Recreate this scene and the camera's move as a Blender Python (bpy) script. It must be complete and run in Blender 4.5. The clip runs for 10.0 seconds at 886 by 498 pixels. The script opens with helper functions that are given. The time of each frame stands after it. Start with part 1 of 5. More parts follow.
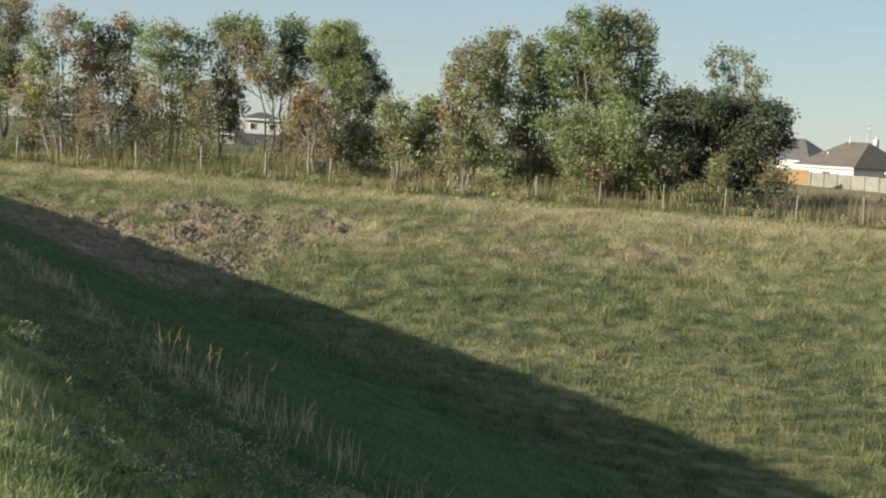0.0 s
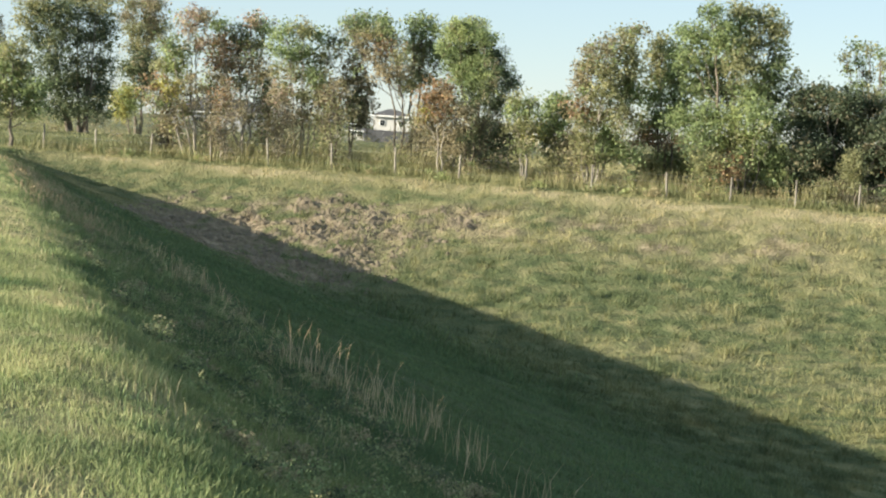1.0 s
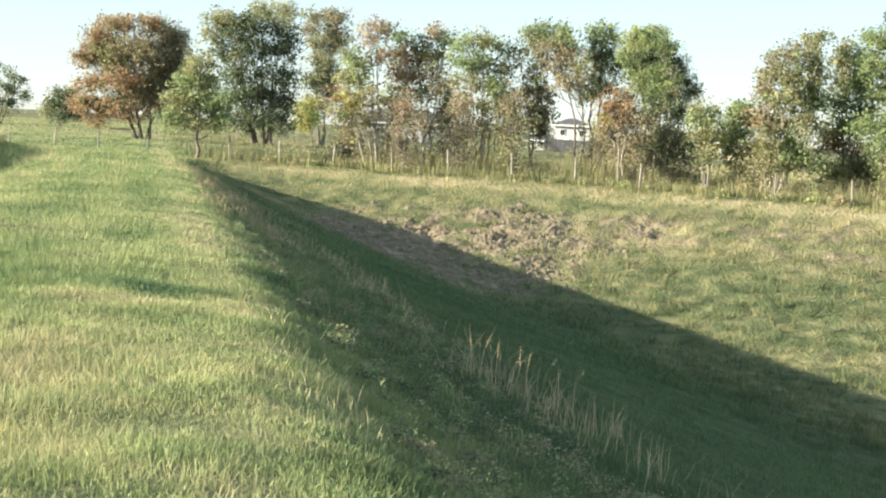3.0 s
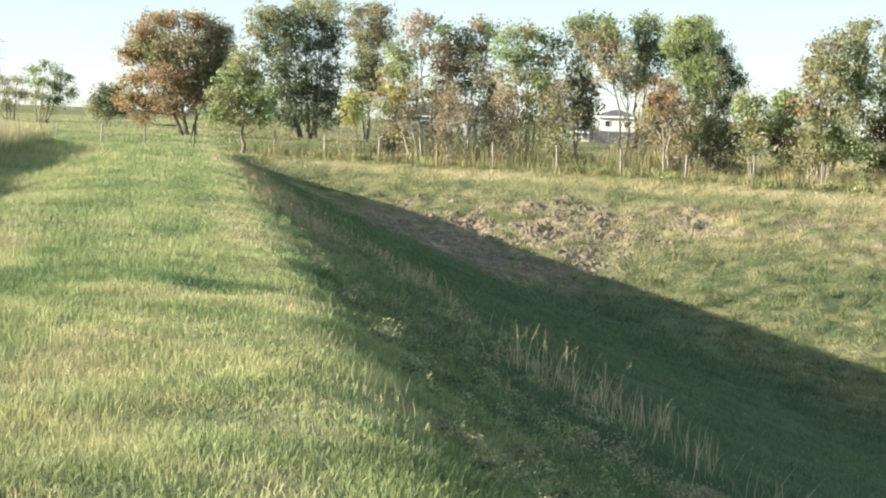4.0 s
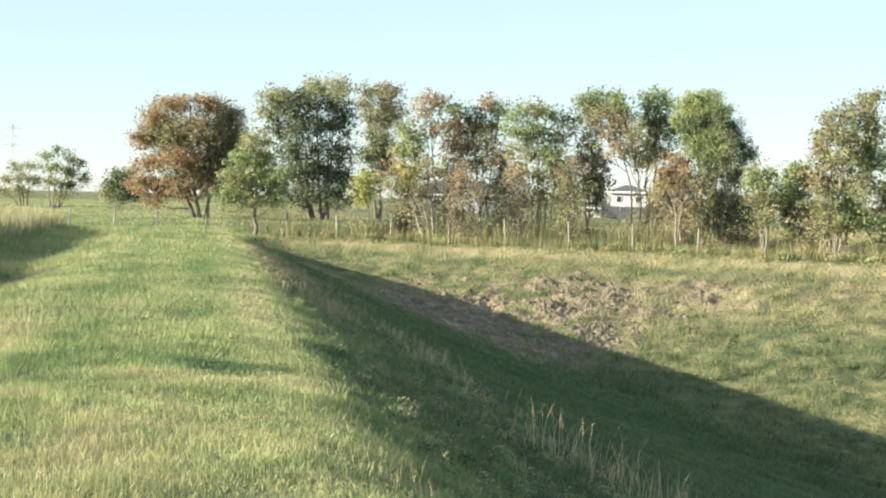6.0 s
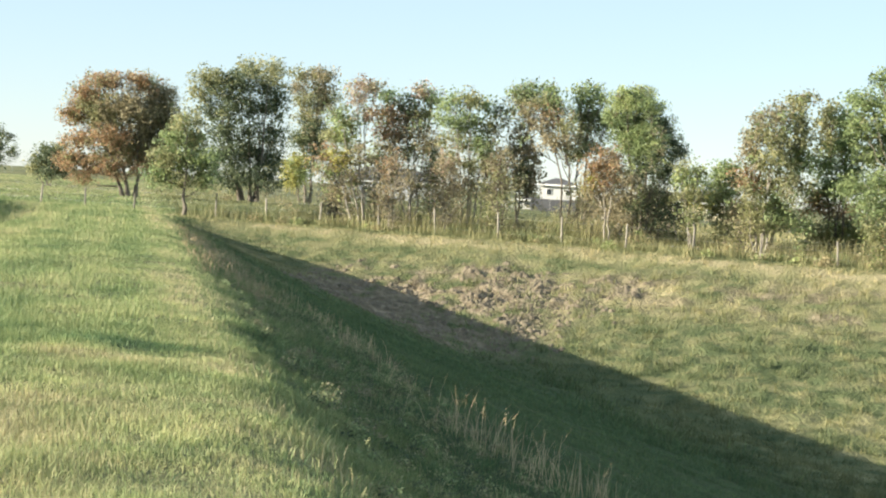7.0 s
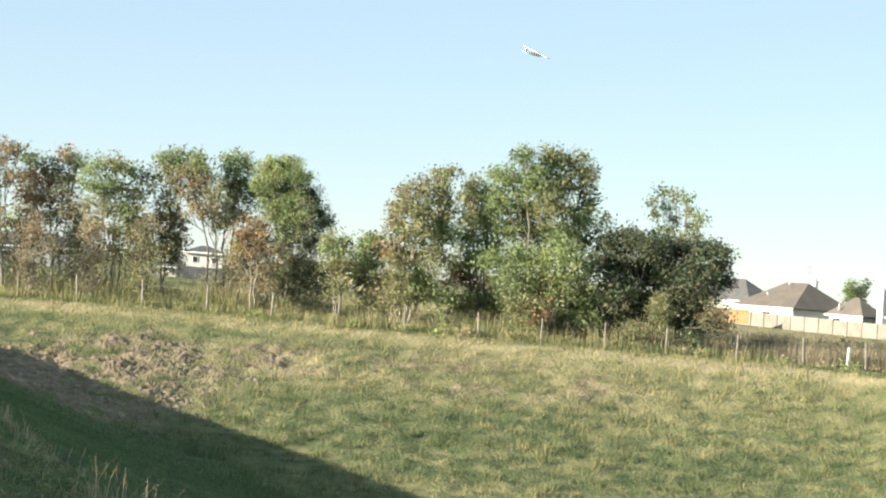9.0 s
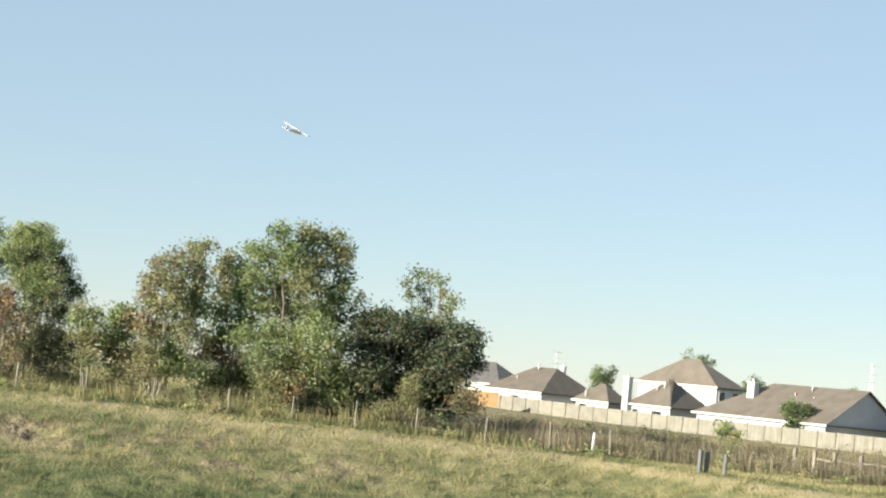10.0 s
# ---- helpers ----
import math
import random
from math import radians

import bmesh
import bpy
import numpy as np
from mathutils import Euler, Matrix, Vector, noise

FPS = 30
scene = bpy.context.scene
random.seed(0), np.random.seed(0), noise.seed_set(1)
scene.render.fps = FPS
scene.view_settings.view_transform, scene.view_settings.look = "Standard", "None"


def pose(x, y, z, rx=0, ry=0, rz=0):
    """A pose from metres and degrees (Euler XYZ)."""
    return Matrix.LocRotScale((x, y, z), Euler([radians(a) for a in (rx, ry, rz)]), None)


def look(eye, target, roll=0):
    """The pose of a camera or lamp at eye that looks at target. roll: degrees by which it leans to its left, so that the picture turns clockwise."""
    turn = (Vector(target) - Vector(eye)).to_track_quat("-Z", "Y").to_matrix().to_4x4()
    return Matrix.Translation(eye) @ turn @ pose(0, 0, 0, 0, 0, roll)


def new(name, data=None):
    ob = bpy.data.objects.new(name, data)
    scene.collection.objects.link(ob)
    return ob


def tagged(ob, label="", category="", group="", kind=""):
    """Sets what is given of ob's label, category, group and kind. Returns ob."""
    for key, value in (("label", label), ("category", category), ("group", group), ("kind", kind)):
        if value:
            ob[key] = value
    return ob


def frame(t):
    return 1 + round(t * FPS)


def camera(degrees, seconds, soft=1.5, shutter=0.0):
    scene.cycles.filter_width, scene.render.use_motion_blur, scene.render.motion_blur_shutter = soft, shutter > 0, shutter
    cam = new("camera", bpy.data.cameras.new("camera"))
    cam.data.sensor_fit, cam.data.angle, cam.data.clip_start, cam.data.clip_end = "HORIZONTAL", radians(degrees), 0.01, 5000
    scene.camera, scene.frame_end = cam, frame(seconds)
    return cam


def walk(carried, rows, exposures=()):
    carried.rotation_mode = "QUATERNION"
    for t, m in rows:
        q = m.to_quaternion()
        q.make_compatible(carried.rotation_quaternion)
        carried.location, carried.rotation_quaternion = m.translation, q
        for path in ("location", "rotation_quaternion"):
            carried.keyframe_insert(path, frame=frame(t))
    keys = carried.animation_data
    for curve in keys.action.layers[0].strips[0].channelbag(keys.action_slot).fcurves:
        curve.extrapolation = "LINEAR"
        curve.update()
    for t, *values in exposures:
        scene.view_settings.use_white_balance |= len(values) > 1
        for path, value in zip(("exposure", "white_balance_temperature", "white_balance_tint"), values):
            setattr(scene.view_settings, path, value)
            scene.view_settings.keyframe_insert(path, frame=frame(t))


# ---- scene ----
EYE = (0.0, 0.0, 1.65)
cam = camera(27.85, 10.0, soft=2.1)
walk(cam, [
    (0.0, look(EYE, (13.066, 58.447, -1.987), 3.40)),
    (0.5, look(EYE, (10.530, 58.949, -2.106), 3.21)),
    (1.0, look(EYE, (8.827, 59.212, -2.355), 3.30)),
    (1.5, look(EYE, (6.784, 59.467, -2.547), 2.71)),
    (2.0, look(EYE, (5.699, 59.593, -2.374), 3.20)),
    (2.5, look(EYE, (4.107, 59.722, -2.399), 3.25)),
    (2.7, look(EYE, (3.400, 59.774, -2.296), 3.09)),
    (3.8, look(EYE, (1.836, 59.819, -2.629), 2.37)),
    (4.0, look(EYE, (1.282, 59.831, -2.659), 2.25)),
    (4.5, look(EYE, (0.942, 59.852, -2.456), 2.16)),
    (5.0, look(EYE, (1.075, 59.903, -1.580), 1.49)),
    (5.5, look(EYE, (-0.082, 59.962, -0.472), 1.89)),
    (5.7, look(EYE, (0.699, 59.973, -0.014), 1.09)),
    (6.8, look(EYE, (2.107, 59.930, -0.327), 2.90)),
    (7.0, look(EYE, (3.166, 59.882, -0.366), 3.20)),
    (7.5, look(EYE, (6.682, 59.594, -0.319), 2.90)),
    (8.0, look(EYE, (9.998, 59.146, 0.291), 2.50)),
    (8.5, look(EYE, (12.357, 58.712, 1.205), 3.92)),
    (9.0, look(EYE, (14.684, 58.166, 2.689), 4.10)),
    (9.5, look(EYE, (17.822, 57.210, 4.705), 4.61)),
    (10.0, look(EYE, (22.190, 55.576, 5.996), 5.75)),
], exposures=[(0.0, 0.78), (0.5, 1.0), (1.0, 1.33), (1.5, 1.48), (2.5, 1.73), (4.0, 1.74), (5.5, 1.73), (7.0, 1.58), (8.0, 1.58), (9.0, 1.5), (10.0, 1.19)])

# world and sun: low sun from the left, a little behind the viewer
SUN_AZ, SUN_EL = -105.0, 15.1
world = bpy.data.worlds.new("world")
scene.world = world
world.use_nodes = True
wn = world.node_tree.nodes
sky = wn.new("ShaderNodeTexSky")
sky.sky_type, sky.sun_disc = "NISHITA", False
sky.sun_elevation, sky.sun_rotation = radians(SUN_EL), radians(SUN_AZ % 360)
sky.air_density, sky.dust_density, sky.ozone_density = 0.9, 0.0, 1.9
# thin even haze over the clear sky
haze = wn.new("ShaderNodeMix")
haze.data_type = "RGBA"
haze.inputs[0].default_value = 0.62
haze.inputs[7].default_value = (2.97, 3.77, 4.42, 1)
world.node_tree.links.new(sky.outputs[0], haze.inputs[6])
world.node_tree.links.new(haze.outputs[2], wn["Background"].inputs[0])
wn["Background"].inputs[1].default_value = 0.0755
sun = new("sun", bpy.data.lights.new("sun", "SUN"))
sun.data.energy, sun.data.angle, sun.data.color = 4.8, radians(0.4), (1.0, 0.91, 0.74)
sun_dir = Vector((math.sin(radians(SUN_AZ)) * math.cos(radians(SUN_EL)), math.cos(radians(SUN_AZ)) * math.cos(radians(SUN_EL)), math.sin(radians(SUN_EL))))
sun.matrix_world = look(sun_dir * 300, (0, 0, 0))

# ---- materials ----
def nodes_of(name):
    m = bpy.data.materials.new(name)
    m.use_nodes = True
    nt = m.node_tree
    return m, nt, nt.nodes["Principled BSDF"]


def ramp(nt, fac, stops):
    r = nt.nodes.new("ShaderNodeValToRGB")
    e = r.color_ramp.elements
    while len(e) < len(stops):
        e.new(0.5)
    for el, (p, c) in zip(e, stops):
        el.position, el.color = p, (*c, 1)
    nt.links.new(fac, r.inputs[0])
    return r.outputs[0]


def noise_of(nt, scale, detail=4.0, coord=None):
    n = nt.nodes.new("ShaderNodeTexNoise")
    n.inputs["Scale"].default_value, n.inputs["Detail"].default_value = scale, detail
    if coord is None:
        coord = nt.nodes.new("ShaderNodeNewGeometry").outputs["Position"]
    nt.links.new(coord, n.inputs["Vector"])
    return n.outputs[0]


def mix(nt, fac, a, b, mode="MIX"):
    m = nt.nodes.new("ShaderNodeMix")
    m.data_type, m.blend_type = "RGBA", mode
    for sock, v in ((m.inputs[0], fac), (m.inputs[6], a), (m.inputs[7], b)):
        if isinstance(v, (int, float)):
            sock.default_value = v
        elif isinstance(v, tuple):
            sock.default_value = (*v, 1)
        else:
            nt.links.new(v, sock)
    return m.outputs[2]


def bump(nt, bsdf, height, strength, distance):
    b = nt.nodes.new("ShaderNodeBump")
    b.inputs["Strength"].default_value, b.inputs["Distance"].default_value = strength, distance
    nt.links.new(height, b.inputs["Height"])
    nt.links.new(b.outputs[0], bsdf.inputs["Normal"])


def surface(name, stops, scale, rough=0.8, bump_scale=None, bump_dist=0.01, metal=0.0, random_tint=0.0):
    m, nt, b = nodes_of(name)
    col = ramp(nt, noise_of(nt, scale), stops)
    fine = noise_of(nt, scale * 9)
    col = mix(nt, 0.35, col, ramp(nt, fine, [(0.3, tuple(c * 0.7 for c in stops[0][1])), (0.7, stops[-1][1])]))
    if random_tint:
        info = nt.nodes.new("ShaderNodeObjectInfo")
        hsv = nt.nodes.new("ShaderNodeHueSaturation")
        mr = nt.nodes.new("ShaderNodeMapRange")
        mr.inputs[3].default_value, mr.inputs[4].default_value = 1 - random_tint, 1 + random_tint
        nt.links.new(info.outputs["Random"], mr.inputs[0])
        nt.links.new(mr.outputs[0], hsv.inputs["Value"])
        nt.links.new(col, hsv.inputs["Color"])
        col = hsv.outputs[0]
    nt.links.new(col, b.inputs["Base Color"])
    b.inputs["Roughness"].default_value, b.inputs["Metallic"].default_value = rough, metal
    if bump_scale:
        bump(nt, b, noise_of(nt, bump_scale), 0.6, bump_dist)
    return m


def leafy(name, stops, through_light=0.5, attribute=None):
    """Leaves or blades: colour by island, partly translucent."""
    m, nt, b = nodes_of(name)
    geo = nt.nodes.new("ShaderNodeNewGeometry")
    if attribute:
        at = nt.nodes.new("ShaderNodeAttribute")
        at.attribute_name = attribute
        add = nt.nodes.new("ShaderNodeMath")
        add.operation = "MULTIPLY_ADD"
        nt.links.new(geo.outputs["Random Per Island"], add.inputs[0])
        add.inputs[1].default_value = 0.34
        sub = nt.nodes.new("ShaderNodeMath")
        sub.operation = "SUBTRACT"
        nt.links.new(at.outputs["Fac"], sub.inputs[0])
        sub.inputs[1].default_value = 0.17
        nt.links.new(sub.outputs[0], add.inputs[2])
        fac = add.outputs[0]
    else:
        fac = geo.outputs["Random Per Island"]
    col = ramp(nt, fac, stops)
    for size, amount in ((0.6, 0.5), (2.6, 0.5)):
        col = mix(nt, amount, col, ramp(nt, noise_of(nt, size, 2.0), [(0.3, (0.66, 0.70, 0.66)), (0.7, (1.40, 1.34, 1.25))]), "MULTIPLY")
    nt.links.new(col, b.inputs["Base Color"])
    b.inputs["Roughness"].default_value = 0.6
    b.inputs["Specular IOR Level"].default_value = 0.3
    tr = nt.nodes.new("ShaderNodeBsdfTranslucent")
    nt.links.new(col, tr.inputs[0])
    ms = nt.nodes.new("ShaderNodeMixShader")
    ms.inputs[0].default_value = through_light
    nt.links.new(b.outputs[0], ms.inputs[1])
    nt.links.new(tr.outputs[0], ms.inputs[2])
    nt.links.new(ms.outputs[0], nt.nodes["Material Output"].inputs[0])
    return m


GRASS_STOPS = [(0.0, (0.082, 0.148, 0.070)), (0.3, (0.188, 0.250, 0.104)), (0.55, (0.334, 0.364, 0.174)), (0.8, (0.410, 0.365, 0.215)), (1.0, (0.480, 0.415, 0.270))]
ROUGH_STOPS = [(0.0, (0.076, 0.107, 0.050)), (0.3, (0.140, 0.165, 0.076)), (0.55, (0.236, 0.234, 0.116)), (0.8, (0.320, 0.298, 0.155)), (1.0, (0.420, 0.365, 0.215))]
GRASS = leafy("grass_blades", GRASS_STOPS, 0.35, "dry")
ROUGH = leafy("rough_grass_blades", ROUGH_STOPS, 0.3, "dry")
STRAW = leafy("straw_stalks", [(0.0, (0.26, 0.20, 0.13)), (0.6, (0.46, 0.35, 0.22)), (1.0, (0.70, 0.54, 0.36))], 0.3, "dry")
LEAF = {
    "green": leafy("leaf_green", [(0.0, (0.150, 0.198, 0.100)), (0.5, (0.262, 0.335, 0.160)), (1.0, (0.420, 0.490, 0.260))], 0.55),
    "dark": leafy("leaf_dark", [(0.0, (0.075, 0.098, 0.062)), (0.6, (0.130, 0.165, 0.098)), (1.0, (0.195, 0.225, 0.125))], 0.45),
    # darker copy of the dark leaf, the shade of one tree put into its colour
    "deep": leafy("leaf_deep_shade", [(0.0, (0.052, 0.072, 0.046)), (0.6, (0.096, 0.126, 0.076)), (1.0, (0.150, 0.180, 0.105))], 0.35),
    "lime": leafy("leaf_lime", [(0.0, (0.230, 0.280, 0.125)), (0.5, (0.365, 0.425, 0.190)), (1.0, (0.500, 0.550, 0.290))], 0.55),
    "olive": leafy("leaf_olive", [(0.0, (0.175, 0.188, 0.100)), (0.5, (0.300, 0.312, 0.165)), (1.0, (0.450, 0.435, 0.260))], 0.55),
    "rust": leafy("leaf_rust", [(0.0, (0.205, 0.185, 0.110)), (0.4, (0.355, 0.235, 0.145)), (0.8, (0.460, 0.295, 0.190)), (1.0, (0.430, 0.400, 0.230))], 0.55),
    "pink": leafy("leaf_pink", [(0.0, (0.310, 0.235, 0.185)), (0.5, (0.440, 0.320, 0.255)), (1.0, (0.520, 0.440, 0.310))], 0.55),
    "yellow": leafy("leaf_yellow", [(0.0, (0.300, 0.300, 0.100)), (0.5, (0.430, 0.410, 0.140)), (1.0, (0.520, 0.475, 0.210))], 0.55),
    "brown": leafy("leaf_brown", [(0.0, (0.185, 0.168, 0.110)), (0.5, (0.310, 0.275, 0.180)), (1.0, (0.450, 0.400, 0.275))], 0.55),
    "straw": leafy("leaf_straw", [(0.0, (0.275, 0.244, 0.144)), (0.5, (0.400, 0.350, 0.213)), (1.0, (0.550, 0.475, 0.312))]),
    # distance haze is mixed into this pale greyed leaf colour
    "haze": leafy("leaf_far_hazed", [(0.0, (0.200, 0.225, 0.188)), (1.0, (0.300, 0.325, 0.269))]),
}
BARK = surface("bark", [(0.3, (0.085, 0.068, 0.050)), (0.7, (0.220, 0.190, 0.150))], 6, 0.9, 20, 0.02)
BARK_PALE = surface("bark_pale", [(0.3, (0.200, 0.178, 0.145)), (0.7, (0.370, 0.335, 0.280))], 6, 0.9, 20, 0.02)
POST_WOOD = surface("weathered_post", [(0.3, (0.160, 0.140, 0.110)), (0.7, (0.340, 0.310, 0.260))], 5, 0.9, 30, 0.01, random_tint=0.25)
POST_DARK = surface("dark_post", [(0.3, (0.100, 0.088, 0.068)), (0.7, (0.190, 0.170, 0.135))], 5, 0.9)
# pylon steel lightened to carry the haze of distance in its colour
PYLON_HAZED = surface("hazed_steel", [(0.3, (0.50, 0.53, 0.56)), (0.7, (0.58, 0.61, 0.64))], 2, 0.6)
STEEL = surface("galvanised_steel", [(0.3, (0.30, 0.30, 0.30)), (0.7, (0.45, 0.45, 0.45))], 8, 0.5, metal=0.8)
BOARD = surface("cedar_board", [(0.3, (0.205, 0.195, 0.160)), (0.7, (0.295, 0.282, 0.240))], 1.2, 0.85, 12, 0.01, random_tint=0.10)
BOARD_NEW = surface("orange_board", [(0.3, (0.360, 0.210, 0.090)), (0.7, (0.460, 0.290, 0.140))], 1.2, 0.85, random_tint=0.10)
ROOF = surface("brown_shingle", [(0.3, (0.112, 0.096, 0.078)), (0.7, (0.182, 0.156, 0.128))], 0.7, 0.9, 14, 0.02, random_tint=0.10)
ROOF_GREY = surface("grey_shingle", [(0.3, (0.075, 0.073, 0.075)), (0.7, (0.130, 0.125, 0.122))], 0.7, 0.9, 14, 0.02)
SIDING = surface("white_siding", [(0.3, (0.52, 0.515, 0.49)), (0.7, (0.61, 0.60, 0.575))], 0.8, 0.7)
SIDING_GREY = surface("pale_grey_siding", [(0.3, (0.40, 0.41, 0.43)), (0.7, (0.50, 0.51, 0.53))], 0.8, 0.7)
CREAM = surface("cream_render", [(0.3, (0.62, 0.54, 0.36)), (0.7, (0.72, 0.63, 0.44))], 0.8, 0.8)
TRIM = surface("white_trim", [(0.3, (0.76, 0.75, 0.72)), (0.7, (0.82, 0.81, 0.79))], 2, 0.6)
DARK_BOARD = surface("dark_fence_board", [(0.3, (0.050, 0.052, 0.058)), (0.7, (0.105, 0.105, 0.110))], 1.0, 0.8)
TUBE = surface("grey_blue_tube", [(0.3, (0.115, 0.132, 0.140)), (0.7, (0.180, 0.200, 0.208))], 3, 0.6)
WHITE_PAINT = surface("white_paint", [(0.3, (0.74, 0.74, 0.74)), (0.7, (0.82, 0.82, 0.82))], 3, 0.5)
CLOD = surface("dry_clod", [(0.3, (0.100, 0.082, 0.054)), (0.7, (0.255, 0.208, 0.142))], 1.5, 0.95, 14, 0.02)
PANE, pnt, pb = nodes_of("window_glass")
pb.inputs["Base Color"].default_value = (0.03, 0.035, 0.04, 1)
pb.inputs["Roughness"].default_value = 0.08

# ground: grass cover with straw and bare soil by attributes
SOIL, gnt, gb = nodes_of("grassy_soil")
g_dry = gnt.nodes.new("ShaderNodeAttribute")
g_dry.attribute_name = "dry"
g_bare = gnt.nodes.new("ShaderNodeAttribute")
g_bare.attribute_name = "bare"
fine_n = noise_of(gnt, 5.0, 6)
addn = gnt.nodes.new("ShaderNodeMath")
addn.operation = "MULTIPLY_ADD"
gnt.links.new(fine_n, addn.inputs[0])
addn.inputs[1].default_value = 0.5
subn = gnt.nodes.new("ShaderNodeMath")
subn.operation = "SUBTRACT"
gnt.links.new(g_dry.outputs["Fac"], subn.inputs[0])
subn.inputs[1].default_value = 0.25
gnt.links.new(subn.outputs[0], addn.inputs[2])
g_col = ramp(gnt, addn.outputs[0], [(p, tuple(c * 0.78 for c in col)) for p, col in ROUGH_STOPS])
soil_col = ramp(gnt, noise_of(gnt, 2.2, 6), [(0.3, (0.115, 0.092, 0.060)), (0.5, (0.205, 0.165, 0.110)), (0.7, (0.330, 0.270, 0.185))])
g_col = mix(gnt, g_bare.outputs["Fac"], g_col, soil_col)
gnt.links.new(g_col, gb.inputs["Base Color"])
gb.inputs["Roughness"].default_value = 0.95
gb.inputs["Specular IOR Level"].default_value = 0.1
bump(gnt, gb, noise_of(gnt, 7.0, 8), 1.0, 0.12)

# ---- mesh helpers ----
def mesh_from(name, verts, faces, mats):
    me = bpy.data.meshes.new(name)
    me.from_pydata(verts, [], faces)
    for m in mats:
        me.materials.append(m)
    me.update()
    return me


def flat_mesh(name, co, loops, counts, mats, mat_index=None):
    """A mesh from numpy arrays: corner points, loop indices, corners per face."""
    me = bpy.data.meshes.new(name)
    me.vertices.add(len(co))
    me.vertices.foreach_set("co", np.ascontiguousarray(co, np.float32).ravel())
    me.loops.add(len(loops))
    me.loops.foreach_set("vertex_index", np.ascontiguousarray(loops, np.int32))
    me.polygons.add(len(counts))
    starts = np.concatenate([[0], np.cumsum(counts)[:-1]]).astype(np.int32)
    me.polygons.foreach_set("loop_start", starts)
    if mat_index is not None:
        me.polygons.foreach_set("material_index", np.ascontiguousarray(mat_index, np.int32))
    for m in mats:
        me.materials.append(m)
    me.update(calc_edges=True)
    return me


def part(name, bm, material, parent, label=""):
    if isinstance(bm, bmesh.types.BMesh):
        me = bpy.data.meshes.new(name)
        bm.to_mesh(me)
        bm.free()
        me.materials.append(material)
    else:
        me = bm
    ob = new(name, me)
    ob.parent = parent
    return tagged(ob, label)


def thing(name, label, category, group="", at=(0, 0, 0), turn=0.0):
    ob = new(name)
    ob.matrix_world = pose(*at, 0, 0, turn)
    return tagged(ob, label, category, group)


def add_box(bm, size, centre, rot=None, bevel=0.0):
    m = Matrix.Translation(centre) @ (rot.to_4x4() if rot else Matrix()) @ Matrix.Diagonal((*size, 1))
    r = bmesh.ops.create_cube(bm, size=1, matrix=m)
    if bevel:
        edges = {e for v in r["verts"] for e in v.link_edges}
        bmesh.ops.bevel(bm, geom=list(edges), offset=bevel, segments=1, affect="EDGES")


def box(size, centre, bevel=0.0):
    bm = bmesh.new()
    add_box(bm, size, centre, None, bevel)
    return bm


def tube_arrays(path, radii, sides=6):
    """Points and quads of a tapered tube along a path."""
    path = np.asarray(path, float)
    n = len(path)
    tang = np.gradient(path, axis=0)
    tang /= np.linalg.norm(tang, axis=1)[:, None] + 1e-9
    ref = np.where(np.abs(tang[:, 2:3]) > 0.9, [[1.0, 0, 0]], [[0, 0, 1.0]])
    a = np.cross(tang, ref)
    a /= np.linalg.norm(a, axis=1)[:, None] + 1e-9
    b = np.cross(tang, a)
    ang = np.arange(sides) * 2 * np.pi / sides
    co = (path[:, None, :] + np.asarray(radii)[:, None, None] * (np.cos(ang)[None, :, None] * a[:, None, :] + np.sin(ang)[None, :, None] * b[:, None, :])).reshape(-1, 3)
    i, j = np.meshgrid(np.arange(n - 1), np.arange(sides), indexing="ij")
    k = (j + 1) % sides
    quads = np.stack([i * sides + j, i * sides + k, (i + 1) * sides + k, (i + 1) * sides + j], -1).reshape(-1, 4)
    return co, quads


def tubes_mesh(name, tubes, mat):
    cos, qs, base = [], [], 0
    for co, q in tubes:
        cos.append(co)
        qs.append(q + base)
        base += len(co)
    co, q = np.concatenate(cos), np.concatenate(qs)
    me = flat_mesh(name, co, q.ravel(), np.full(len(q), 4), [mat])
    me.polygons.foreach_set("use_smooth", np.ones(len(q), bool))
    return me


# ---- lie of the land ----
def lattice(seed):
    return np.random.RandomState(seed).rand(256, 256)


def value_noise(x, y, size, seed=1):
    """Smooth noise in 0..1 with features of the given size in metres."""
    g = lattice(seed)
    u, v = np.asarray(x, float) / size + 71.3, np.asarray(y, float) / size + 37.7
    i, j = np.floor(u).astype(int), np.floor(v).astype(int)
    f, h = u - i, v - j
    f, h = f * f * (3 - 2 * f), h * h * (3 - 2 * h)
    i0, i1, j0, j1 = i % 256, (i + 1) % 256, j % 256, (j + 1) % 256
    return (g[i0, j0] * (1 - f) + g[i1, j0] * f) * (1 - h) + (g[i0, j1] * (1 - f) + g[i1, j1] * f) * h


def smooth(a, b, x):
    t = np.clip((x - a) / (b - a), 0, 1)
    return t * t * (3 - 2 * t)


FENCE_N = (math.sin(radians(25)), math.cos(radians(25)))   # the wire fence is 80 m off along this
FENCE_D = (FENCE_N[1], -FENCE_N[0])
RIM = 77.8


def frame_of(x, y):
    """s: metres right of the levee's edge; u: along it; sf: inside the far rim; v: along the fence."""
    s = (x - 1.0 + 0.12 * y) / 1.0072
    u = (y - 0.12 * (x - 1.0)) / 1.0072
    v = x * FENCE_D[0] + y * FENCE_D[1]
    sf = RIM - (x * FENCE_N[0] + y * FENCE_N[1]) - 8.0 * smooth(1, 12, v)
    return s, u, sf, v


def smooth_min(a, b, k):
    h = np.maximum(k - np.abs(a - b), 0) / k
    return np.minimum(a, b) - h * h * k / 4


